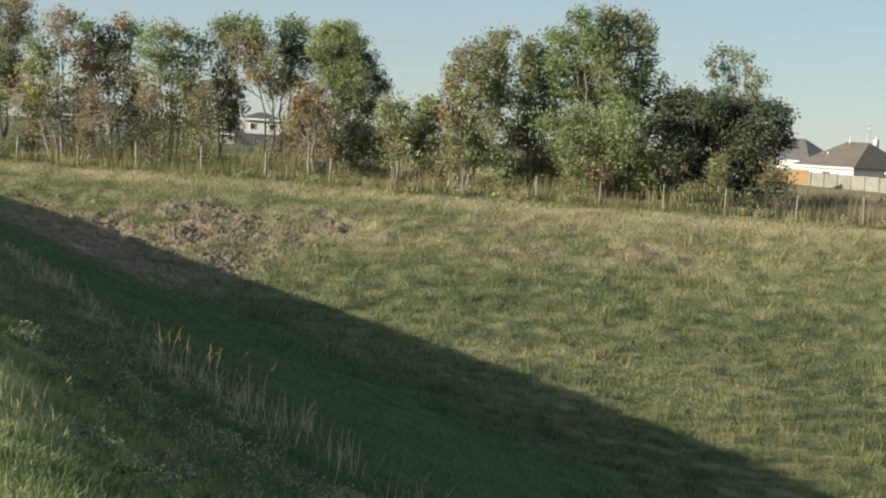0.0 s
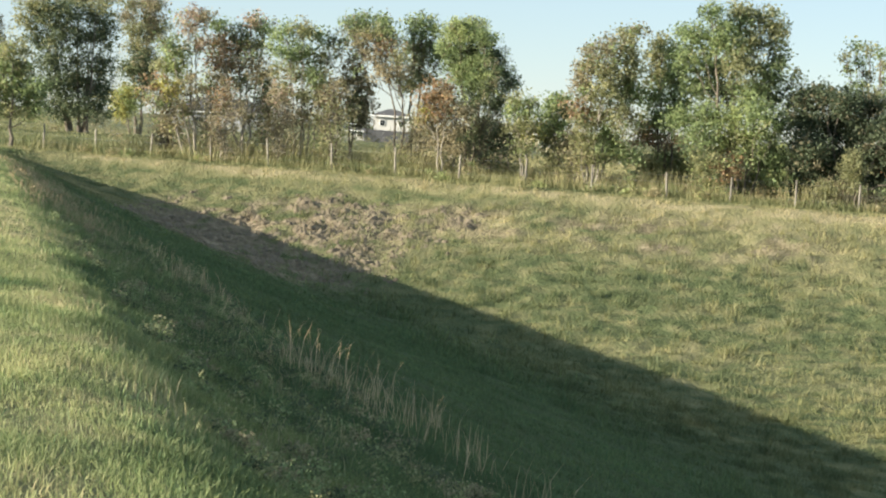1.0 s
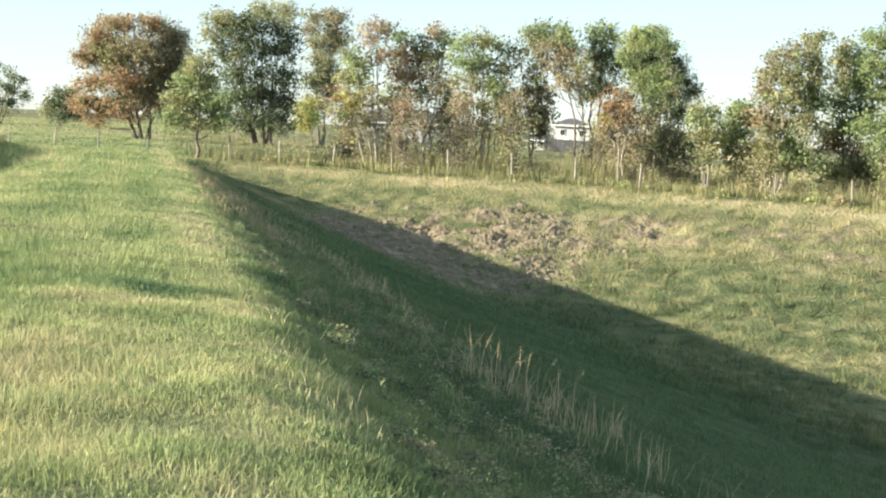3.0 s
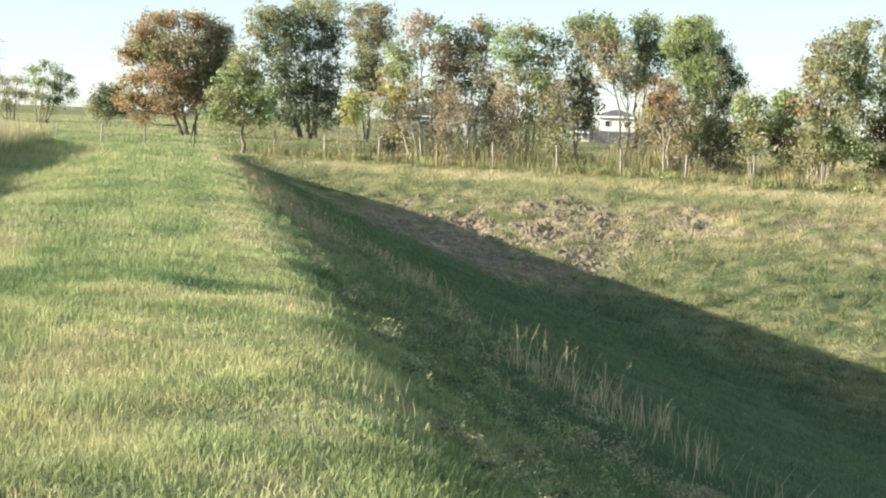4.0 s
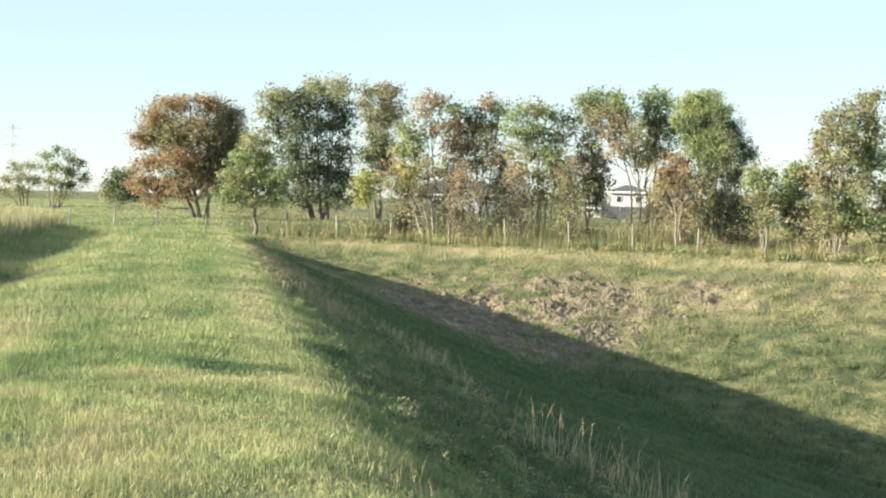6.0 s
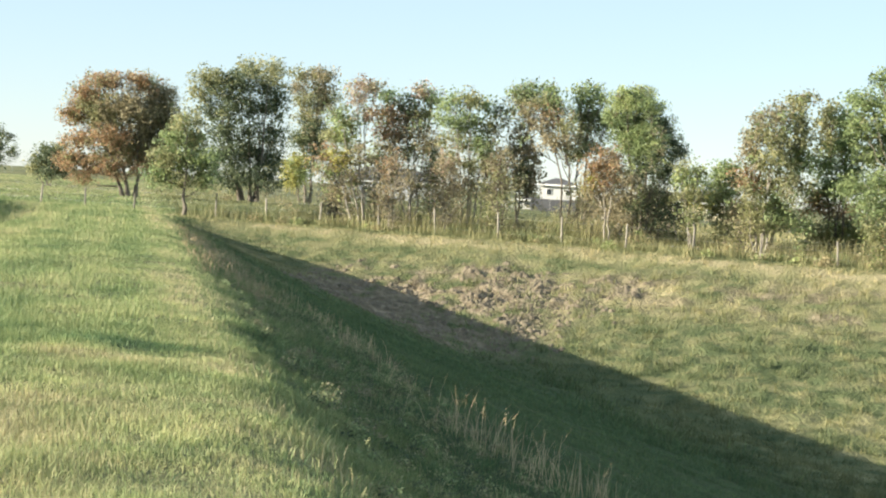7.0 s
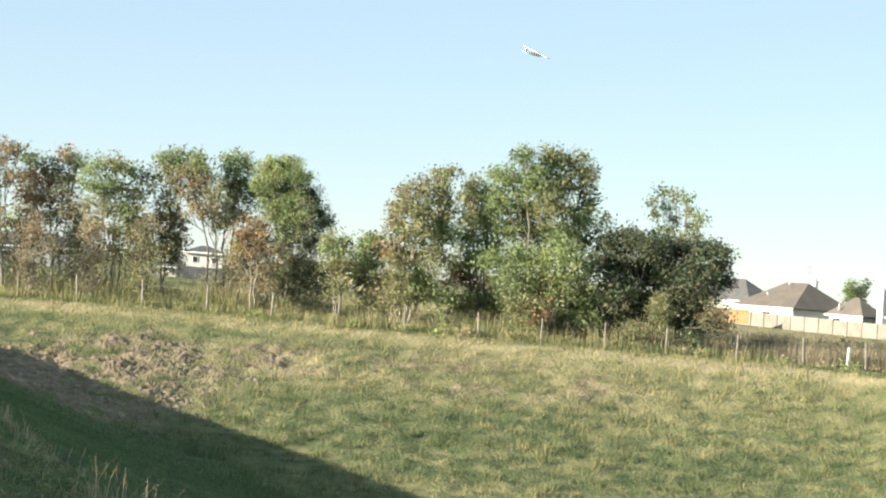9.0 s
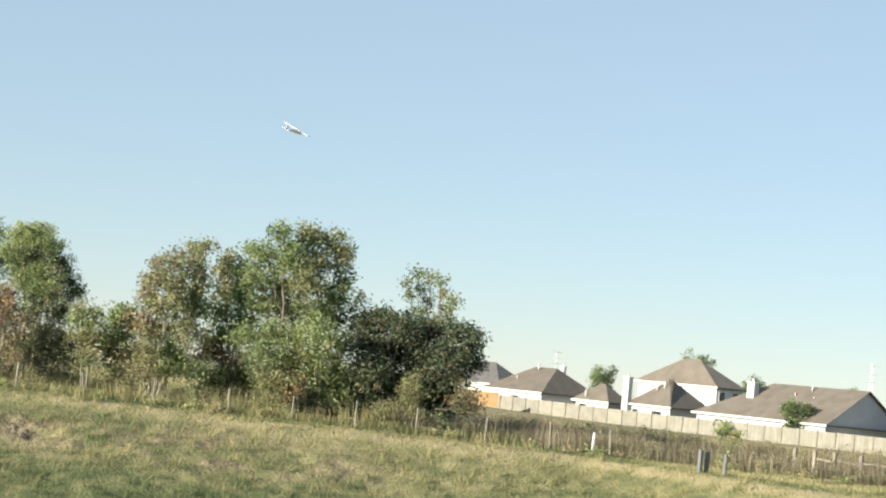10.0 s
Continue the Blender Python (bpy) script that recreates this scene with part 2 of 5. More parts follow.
def bare_mask(x, y):
    s, u, sf, v = frame_of(x, y)
    m = smooth(-36, -32, v) * smooth(-20, -25, v) * smooth(2.8, 5.5, sf) * smooth(24, 15, sf) * smooth(3.5, 6.5, s)
    m = m * smooth(0.33, 0.60, 0.5 * value_noise(x, y, 1.5, 5) + 0.5 * value_noise(x, y, 0.55, 6) + 0.08)
    spot = np.exp(-(((v + 12.0) / 1.0) ** 2 + ((sf - 5.9) / 0.7) ** 2))
    rim = smooth(-32, -26, v) * smooth(-3, -8, v) * np.exp(-((sf - 4.6) / 2.6) ** 2) * smooth(0.38, 0.62, 0.5 * value_noise(x, y, 2.6, 8) + 0.5 * value_noise(x, y, 0.7, 18))
    rut = 0.8 * np.exp(-((s - 2.2) / 0.22) ** 2) * smooth(13, 16, u) * smooth(27, 23, u)
    return np.clip(m + spot + 0.8 * rim + rut, 0, 1)


def height(x, y):
    x, y = np.asarray(x, float), np.asarray(y, float)
    s, u, sf, v = frame_of(x, y)
    zf = -1.0 + 0.55 * np.clip(-v / 46, -0.3, 1.2)
    out = zf + smooth(0, 150, -sf) * (-0.55 * smooth(-40, 10, v))
    w = np.clip(np.maximum(s, 0) / (np.maximum(s, 0) + np.maximum(sf, 0) + 0.5), 0, 1)
    top = smooth(12, 0, sf) * zf
    base = np.where(sf < 0, out, top + np.where(s < 0, 0, w) * (zf - top))
    d = smooth_min(smooth_min(s, sf * 0.8, 5.0), 0.0903 * (88.0 - u) + 0.996 * s, 1.0)
    drop = 0.14 * smooth(-0.1, 1.5, d)
    # the basin ends well to the right of and behind the viewer
    d = smooth_min(d, 140.0 - x, 10.0)
    d = smooth_min(d, y + 90.0, 10.0)
    run = 0.5 * (d + np.sqrt(d * d + 0.16)) - 0.02
    depth = smooth_min(np.maximum(run, 0) * 0.36, 5.2 + 0 * run, 2.4)
    z = base - np.maximum(depth, 0) - np.where(sf > 0, drop, 0)
    sl = -s
    swale = np.exp(-((sl - 6.0 - 1.2 * (value_noise(x, y, 6.0, 51) - 0.5)) / 1.5) ** 2) * smooth(86, 70, u) * smooth(-60, 0, u) * (0.45 + 0.7 * value_noise(x, y, 7.0, 52))
    left = smooth(6.8, 9.5, sl) * smooth(90, 62, u) * (0.12 + 0.30 * value_noise(x, y, 4.0, 53) + 0.16 * value_noise(x, y, 1.4, 54))
    z = z - 0.45 * swale + left - 0.14 * np.exp(-((s - 2.2) / 0.28) ** 2) * smooth(13, 16, u) * smooth(27, 23, u)
    near = smooth(600, 200, np.hypot(x, y))
    inside = smooth(0.5, 3, d)
    # long low ridges run with the levee, smaller lumps break them
    z = z + near * ((value_noise(s * 3.0, u, 9, 2) - 0.5) * 0.07 + (value_noise(x, y, 9, 2) - 0.5) * 0.12 * inside + (value_noise(s * 1.6, u * 0.55, 2.2, 3) - 0.5) * 0.04)
    far_side = smooth(34, 26, sf) * inside
    z = z + near * (value_noise(x, y, 0.7, 4) - 0.5) * (0.06 + 0.10 * far_side) + near * far_side * (value_noise(x, y, 0.45, 10) - 0.5) * 0.10
    z = z + bare_mask(x, y) * ((value_noise(x, y, 0.52, 9) - 0.5) * 0.34)
    return z


def dryness(x, y):
    s, u, sf, v = frame_of(x, y)
    # near slope: greener grass, its tone also lowered to deepen the levee's shade
    near_slope = smooth(0.8, 2.5, s) * smooth(18, 12, s) * smooth(8, 20, sf)
    # on top the patches are drawn out along the levee
    px, py = np.where(s < 1, s * 1.7, x), np.where(s < 1, u * 0.4, y)
    d = 0.37 + (1 - 0.7 * near_slope) * (0.22 * (value_noise(px, py, 7, 11) - 0.5) + np.where((s > 5) & (sf > 0), 0.05, 0.34) * (value_noise(px, py, 1.6, 12) - 0.5) + 0.32 * (value_noise(x, y, 0.42, 13) - 0.5))
    inside = (s > 0) & (sf > 0)
    d = d + 0.40 * np.exp(-((sf - 0.3) / 0.9) ** 2) * (s > 0)
    d = d + np.where(inside, 0.16 * smooth(-22, 0, v) * smooth(9, 2, sf) - 0.06 * smooth(-26, -16, v) * smooth(7, 12, sf), 0)
    d = d + np.where(inside, 0.045 - 0.26 * near_slope + (1 - near_slope) * (0.40 * (value_noise(x, y, 0.5, 14) - 0.5) + 0.30 * (value_noise(v * 0.45, sf * 1.5, 0.9, 19) - 0.5) + 0.20 * (value_noise(x, y, 3.5, 15) - 0.5)), 0.055 * (sf > 0)) + 0.15 * smooth(-30, -60, sf)
    d = d + 0.18 * smooth(-2, -4, sf) * smooth(-14, -4, v) + 0.25 * smooth(-2, -4, sf) * smooth(-46, -38, v)
    d = d + 0.35 * np.exp(-(((v + 19.7) / 1.6) ** 2 + ((sf - 5.5) / 1.6) ** 2))
    d = d + 0.15 * np.exp(-((s + 0.2) / 0.6) ** 2)
    # wheel tracks along the top, a lush tuft and a worn patch
    d = d + 0.06 * np.sin(2 * np.pi * s / 1.7 + 3 * value_noise(x, y, 6, 16)) * smooth(0.2, -0.6, s) * smooth(-6, -4.5, s)
    d = d - 0.45 * np.exp(-(((x + 2.1) / 0.7) ** 2 + ((y - 17.2) / 0.35) ** 2)) + 0.35 * np.exp(-(((x + 1.9) / 1.1) ** 2 + ((y - 15.9) / 0.6) ** 2))
    d = d + 0.5 * smooth(8.5, 10.5, -s) * smooth(90, 70, u)
    return np.clip(d, 0, 1)


def z_at(x, y):
    return float(height(np.array([x]), np.array([y]))[0])


def polar(az, r):
    return r * math.sin(radians(az)), r * math.cos(radians(az))


# ---- ground: one sheet to the horizon ----
def axis(lo, hi, step, far):
    mid = np.arange(lo, hi, step)
    grow, d, x = [], step, hi
    while x < far:
        grow.append(x)
        d *= 1.25
        x += d
    up = np.array(grow + [far])
    return np.concatenate([(lo - (up[::-1] - hi))[:-1], mid, up])


gx, gy = axis(-16.0, 52.0, 0.24, 4200.0), axis(5.0, 98.0, 0.24, 4200.0)
GX, GY = np.meshgrid(gx, gy, indexing="ij")
GZ = height(GX.ravel(), GY.ravel())
gco = np.stack([GX.ravel(), GY.ravel(), GZ], 1)
ni, nj = len(gx), len(gy)
ii, jj = np.meshgrid(np.arange(ni - 1), np.arange(nj - 1), indexing="ij")
gq = np.stack([ii * nj + jj, (ii + 1) * nj + jj, (ii + 1) * nj + jj + 1, ii * nj + jj + 1], -1).reshape(-1, 4)
gme = flat_mesh("ground", gco, gq.ravel(), np.full(len(gq), 4), [SOIL])
gme.polygons.foreach_set("use_smooth", np.ones(len(gq), bool))
gme.attributes.new("dry", "FLOAT", "POINT").data.foreach_set("value", dryness(gco[:, 0], gco[:, 1]).astype(np.float32))
gme.attributes.new("bare", "FLOAT", "POINT").data.foreach_set("value", bare_mask(gco[:, 0], gco[:, 1]).astype(np.float32))
tagged(new("ground", gme), "grassy levee and detention basin with bare eroded soil", "ground", kind="structure")


# ---- loose clods of soil on the eroded patch ----
def clods(seed, count):
    rng = np.random.RandomState(seed)
    v, sf = rng.uniform(-35, -20, count), rng.uniform(2.5, 16, count)
    n = RIM - sf
    x, y = FENCE_D[0] * v + FENCE_N[0] * n, FENCE_D[1] * v + FENCE_N[1] * n
    keep = rng.rand(count) < bare_mask(x, y) * 1.2 * value_noise(x, y, 0.8, 61) ** 1.5
    x, y = x[keep], y[keep]
    m = len(x)
    size = 0.035 + 0.085 * rng.rand(m) ** 2
    ring = np.arange(6) * np.pi / 3
    turn = rng.rand(m) * 2 * np.pi
    out = 0.4 + 1.0 * rng.rand(m, 6)
    ang = ring[None, :] + turn[:, None]
    z = height(x, y)
    foot = np.stack([x[:, None] + np.cos(ang) * out * size[:, None] * 1.9, y[:, None] + np.sin(ang) * out * size[:, None] * 1.5, np.repeat((z - 0.05)[:, None], 6, 1)], -1)
    lip = np.stack([x[:, None] + np.cos(ang) * out * size[:, None] * 0.8, y[:, None] + np.sin(ang) * out * size[:, None] * 0.8, z[:, None] + size[:, None] * (0.1 + 0.9 * rng.rand(m, 6))], -1)
    co = np.concatenate([foot, lip], 1).reshape(-1, 3)
    k = np.arange(6)
    side = np.stack([k, (k + 1) % 6, (k + 1) % 6 + 6, k + 6], 1).ravel()
    base = np.arange(m)[:, None] * 12
    loops = np.concatenate([base + side[None, :], base + 6 + k[None, :]], 1).ravel()
    me = flat_mesh("soil_clods", co, loops, np.tile([4, 4, 4, 4, 4, 4, 6], m), [CLOD])
    tagged(new("soil_clods", me), "dry crumbled clods of brown soil", "soil", kind="stuff")


clods(71, 10000)


# ---- grass ----
def blades(rng, x, y, tall, wide, dry, segments, bend=0.32):
    """Numpy arrays of bent blades rooted at x, y."""
    n = len(x)
    z = height(x, y) - 0.01
    face = rng.rand(n) * 2 * np.pi
    lean_dir, lean = rng.rand(n) * 2 * np.pi, tall * rng.gamma(2.0, bend, n)
    root = np.stack([x, y, z], 1)
    side = np.stack([np.cos(face), np.sin(face), np.zeros(n)], 1) * (wide / 2)[:, None]
    tip = root + np.stack([np.cos(lean_dir) * lean, np.sin(lean_dir) * lean, tall], 1)
    if segments == 1:
        co = np.stack([root - side, root + side, tip], 1).reshape(-1, 3)
        loops = np.arange(3 * n)
        counts, per = np.full(n, 3), 3
    else:
        mid = root + (tip - root) * np.array([0.35, 0.35, 0.6])
        co = np.stack([root - side, root + side, mid + side * 0.75, mid - side * 0.75, tip], 1).reshape(-1, 3)
        b = np.arange(n)[:, None] * 5
        loops = np.concatenate([b + 0, b + 1, b + 2, b + 3, b + 3, b + 2, b + 4], 1).ravel()
        counts, per = np.tile([4, 3], n), 5
    return co, loops, counts, np.repeat(dry, per)


def scatter(rng, r0, r1, a0, a1, per_m2):
    area = 0.5 * radians(a1 - a0) * (r1 * r1 - r0 * r0)
    n = int(area * per_m2)
    r = np.sqrt(rng.rand(n) * (r1 * r1 - r0 * r0) + r0 * r0)
    a = np.radians(a0 + rng.rand(n) * (a1 - a0))
    return r * np.sin(a), r * np.cos(a)


def grass_sheet(name, label, seed, r0, r1, a0, a1, per_m2, tall, wide, segments):
    """Lush short grass on the levee top, rougher grass in the basin and beyond."""
    rng = np.random.RandomState(seed)
    x, y = scatter(rng, r0, r1, a0, a1, per_m2)
    s, u, sf, v = frame_of(x, y)
    r = np.hypot(x, y)
    edge = smooth(r0, r0 * 1.35, r) * smooth(r1, r1 * 0.72, r) if r0 > 8 else smooth(r1, r1 * 0.72, r)
    keep = (rng.rand(len(x)) < edge) & (rng.rand(len(x)) > 0.72 * bare_mask(x, y)) & (rng.rand(len(x)) < 0.18 + 1.35 * value_noise(x, y, 0.38, 21))
    x, y, s, u, sf, v = (q[keep] for q in (x, y, s, u, sf, v))
    n = len(x)
    h = tall * (0.45 + 0.8 * rng.rand(n)) * (0.55 + 0.9 * value_noise(x, y, 0.8, 22))
    h = h * (1 - 0.35 * np.exp(-((s + 0.2) / 0.8) ** 2) + 0.5 * np.exp(-((s - 1.9) / 0.9) ** 2) + 2.8 * smooth(8.5, 9.6, -s) * smooth(85, 70, u) + 1.3 * smooth(5.0, 6.5, -s) * smooth(85, 70, u) + 1.6 * smooth(-1.5, -2.5, sf) * smooth(-46, -40, v) * smooth(-4, -9, v))
    h = h * np.where((s > 2.5) & (sf > 0), 0.55 + 2.2 * smooth(0.52, 0.78, 0.85 * value_noise(x, y, 0.36, 31) + 0.15 * value_noise(x, y, 1.6, 32)) * smooth(9, 14, s) + 0.25 * smooth(14, 9, s), 1.0)
    dry = dryness(x, y) + 0.12 * (rng.rand(n) - 0.5)
    co, loops, counts, d = blades(rng, x, y, h, wide * (0.6 + 0.8 * rng.rand(n)), np.clip(dry, 0, 1), segments)
    slot = (((s > 0.3 + 1.2 * rng.rand(n)) & (rng.rand(n) > 0.75 * smooth(17, 11, s) * smooth(8, 22, sf))) | ((sf < 0) & (v > -44 + 3 * rng.rand(n)))).astype(np.int32)
    me = flat_mesh(name, co, loops, counts, [GRASS, ROUGH], np.repeat(slot, segments))
    me.attributes.new("dry", "FLOAT", "POINT").data.foreach_set("value", d.astype(np.float32))
    return tagged(new(name, me), label, "grass", kind="stuff")


grass_sheet("grass", "mown green and straw-coloured grass on the levee", 1, 7.5, 24, -19, 40, 2900, 0.078, 0.0060, 2)
grass_sheet("grass", "mown green and straw-coloured grass on the levee", 2, 15, 58, -19, 40, 560, 0.10, 0.013, 1)
grass_sheet("grass", "patchy short grass on the basin slopes", 3, 38, 118, -19, 40, 140, 0.13, 0.030, 1)
grass_sheet("grass", "sunlit grass of the open field", 5, 150, 430, -19, -3, 5, 0.10, 0.13, 1)
grass_sheet("grass", "rough pasture grass behind the fence", 4, 80, 200, -19, 40, 13, 0.15, 0.055, 1)


# ---- trees ----
def crown_mesh(name, rng, lobes, leaf, clump, per_clump, spread):
    """Leaves in clumps round the shells of lobes: (x, y, z, rx, rz, material, clumps)."""
    names = sorted({lb[5] for lb in lobes})
    pts, mat = [], []
    tips = []
    small = []
    for lx, ly, lz, rx, rz, m, count in lobes:
        if count <= 12:
            small.append((lx, ly, lz, rx, rz, m, count))
            continue
        for _ in range(6):
            q = rng.normal(size=3)
            q *= rng.uniform(0.25, 0.8) / np.linalg.norm(q)
            k = rng.uniform(0.34, 0.62)
            small.append((lx + q[0] * rx, ly + q[1] * rx, lz + q[2] * rz, rx * k, rz * k * 1.25, m, max(3, int(count * k * 0.36))))
        # leafy side shoots on the limbs below
        for _ in range(3):
            k = rng.uniform(0.55, 0.95)
            small.append((lx * k + rng.normal() * 0.3 * rx, ly * k + rng.normal() * 0.3 * rx, lz * rng.uniform(0.45, 0.9), rx * 0.42, rz * 0.55, m, max(2, int(count * 0.09))))
    for lx, ly, lz, rx, rz, m, count in small:
        d = rng.normal(size=(count, 3))
        d /= np.linalg.norm(d, axis=1)[:, None]
        rad = 0.15 + 0.85 * rng.rand(count) ** 0.55
        wob = 0.85 + 0.35 * rng.rand(count)
        c = np.array([lx, ly, lz]) + d * (rad * wob)[:, None] * np.array([rx, rx, rz])
        tips.append(c)
        k = per_clump
        kin = [q for q, w in enumerate(names) if w not in ("rust", "pink", "yellow")] or [names.index(m)]
        tone = np.where(rng.rand(count) < 0.26, rng.choice(kin, size=count), names.index(m))
        p = c[:, None, :] + np.clip(rng.normal(size=(count, k, 3)), -1.5, 1.5) * spread * 0.85 * (0.5 + rng.rand(count))[:, None, None] * np.array([1, 1, 0.75])
        pts.append(p.reshape(-1, 3))
        mat.append(np.repeat(tone, k))
    p, mat = np.concatenate(pts), np.concatenate(mat)
    n = len(p)
    a = rng.normal(size=(n, 3))
    a /= np.linalg.norm(a, axis=1)[:, None]
    b = np.cross(a, rng.normal(size=(n, 3)))
    b /= np.linalg.norm(b, axis=1)[:, None]
    size = (leaf * (0.6 + 0.8 * rng.rand(n)))[:, None]
    fold = np.cross(a, b) * size * 0.15
    co = np.stack([p - a * size * 0.6, p + b * size * 0.34 + fold, p + a * size * 0.6, p - b * size * 0.34 + fold], 1).reshape(-1, 3)
    me = flat_mesh(name, co, np.arange(4 * n), np.full(n, 4), [LEAF[m] for m in names], mat)
    return me, np.concatenate(tips)


def tree(label, az, r, top, lobes, seed, stems=1, trunk_r=0.13, leaf=0.15, clumps=60, per_clump=26, spread=0.28, bark=None, fork=0.3, twigs=70, group="trees behind the wire fence", lean=0.0, category="tree"):
    """lobes: (right, height 0..1, rx in m, rz in m, material, share of clumps); top: metres above the ground."""
    rng = np.random.RandomState(seed)
    x, y = polar(az, r)
    z = z_at(x, y)
    t = thing("tree" if category == "tree" else category, label, category, group, (x, y, z - 0.05))
    rt, fw = np.array([math.cos(radians(az)), -math.sin(radians(az)), 0]), np.array([math.sin(radians(az)), math.cos(radians(az)), 0])
    real = []
    for right, hh, rx, rz, m, share in lobes:
        c = rt * right + fw * rng.uniform(-0.35, 0.35) * rx
        real.append((c[0], c[1], hh * top, rx * 1.18, rz * 1.30, m, max(4, int(clumps * share * 1.5))))
    me, tips = crown_mesh("crown", rng, real, leaf * 0.78, None, int(per_clump * 1.2), spread * 1.05)
    tubes = []
    for k in range(stems):
        off = rt * (k - (stems - 1) / 2) * trunk_r * 2.2 + fw * rng.uniform(-0.2, 0.2)
        targets = real[k::stems] if len(real) > stems else real
        trunk_top = np.array([targets[0][0] * 0.4 + lean, targets[0][1] * 0.4, top * rng.uniform(0.72, 0.85)]) + off * 2
        n = 9
        q = np.linspace(0, 1, n)[:, None]
        path = off * (1 - q) + trunk_top * q + np.concatenate([np.zeros((1, 3)), rng.normal(size=(n - 1, 3)) * 0.07 * np.array([1, 1, 0.2])])
        rad = trunk_r * (1 - 0.8 * np.linspace(0, 1, n) ** 0.8)
        rad[0] *= 1.4
        tubes.append(tube_arrays(path, rad, 7))
        for lx, ly, lz, rx, rz, m, cnt in targets:
            i = min(n - 2, max(1, int(n * min(0.75, max(fork * 0.6, (lz - rz) / top)))))
            a, b = path[i], np.array([lx, ly, lz])
            q5 = np.linspace(0, 1, 6)[:, None]
            br = a * (1 - q5) + b * q5 + np.sin(np.pi * q5) * np.array([0, 0, -0.12 * np.linalg.norm(b - a)]) + np.concatenate([np.zeros((1, 3)), rng.normal(size=(5, 3)) * 0.08])
            tubes.append(tube_arrays(br, np.linspace(rad[i] * 0.6, 0.018, 6), 5))
    hubs = [np.array(lb[:3]) for lb in real]
    for c in tips[rng.permutation(len(tips))[:twigs]]:
        h = min(hubs, key=lambda q: np.linalg.norm(q - c))
        st = h * 0.75 + np.array([0, 0, 0.25 * h[2] - rng.uniform(0, 0.6)])
        q4 = np.linspace(0, 1, 4)[:, None]
        tubes.append(tube_arrays(st * (1 - q4) + c * q4 + rng.normal(size=(4, 3)) * 0.06, np.linspace(0.022, 0.006, 4), 4))
    part("trunk", tubes_mesh("trunk", tubes, bark or BARK), BARK, t)
    part("crown", me, None, t)
    return t


FILLER = [(-0.5, 92, 3.8, "brown", "olive"), (0.9, 93, 4.4, "brown", "lime"), (1.3, 87.5, 4.2, "brown", "rust"), (2.6, 92, 4.8, "olive", "green"), (3.1, 88, 4.4, "brown", "pink"), (4.4, 91, 4.4, "green", "olive"), (4.8, 87, 4.6, "olive", "brown"), 
          (7.6, 88, 3.2, "brown", "olive"), (8.6, 90, 4.2, "olive", "green"), (9.6, 86, 3.6, "dark", "brown"), (10.3, 88, 3.4, "dark", "olive"), (12.6, 85.5, 3.2, "olive", "brown"), (18.9, 86, 3.4, "green", "green"), (19.6, 86, 3.0, "dark", "dark")]
for k, (az, r, top, m1, m2) in enumerate(FILLER):
    tree("thin sapling with sparse %s leaves in the thicket" % {"brown": "brown", "olive": "olive", "green": "green", "dark": "dark green"}[m1], az, r, top,
         [(-.2, .82, .75, .6, m2, .8), (.3, .62, .9, .7, m1, .9), (-.3, .42, .95, .7, m1, .7), (.1, .24, .8, .5, m1, .45)], 400 + k, 3, 0.04, 0.13, 24, 15, 0.30, twigs=90, bark=BARK_PALE if k % 3 else BARK)
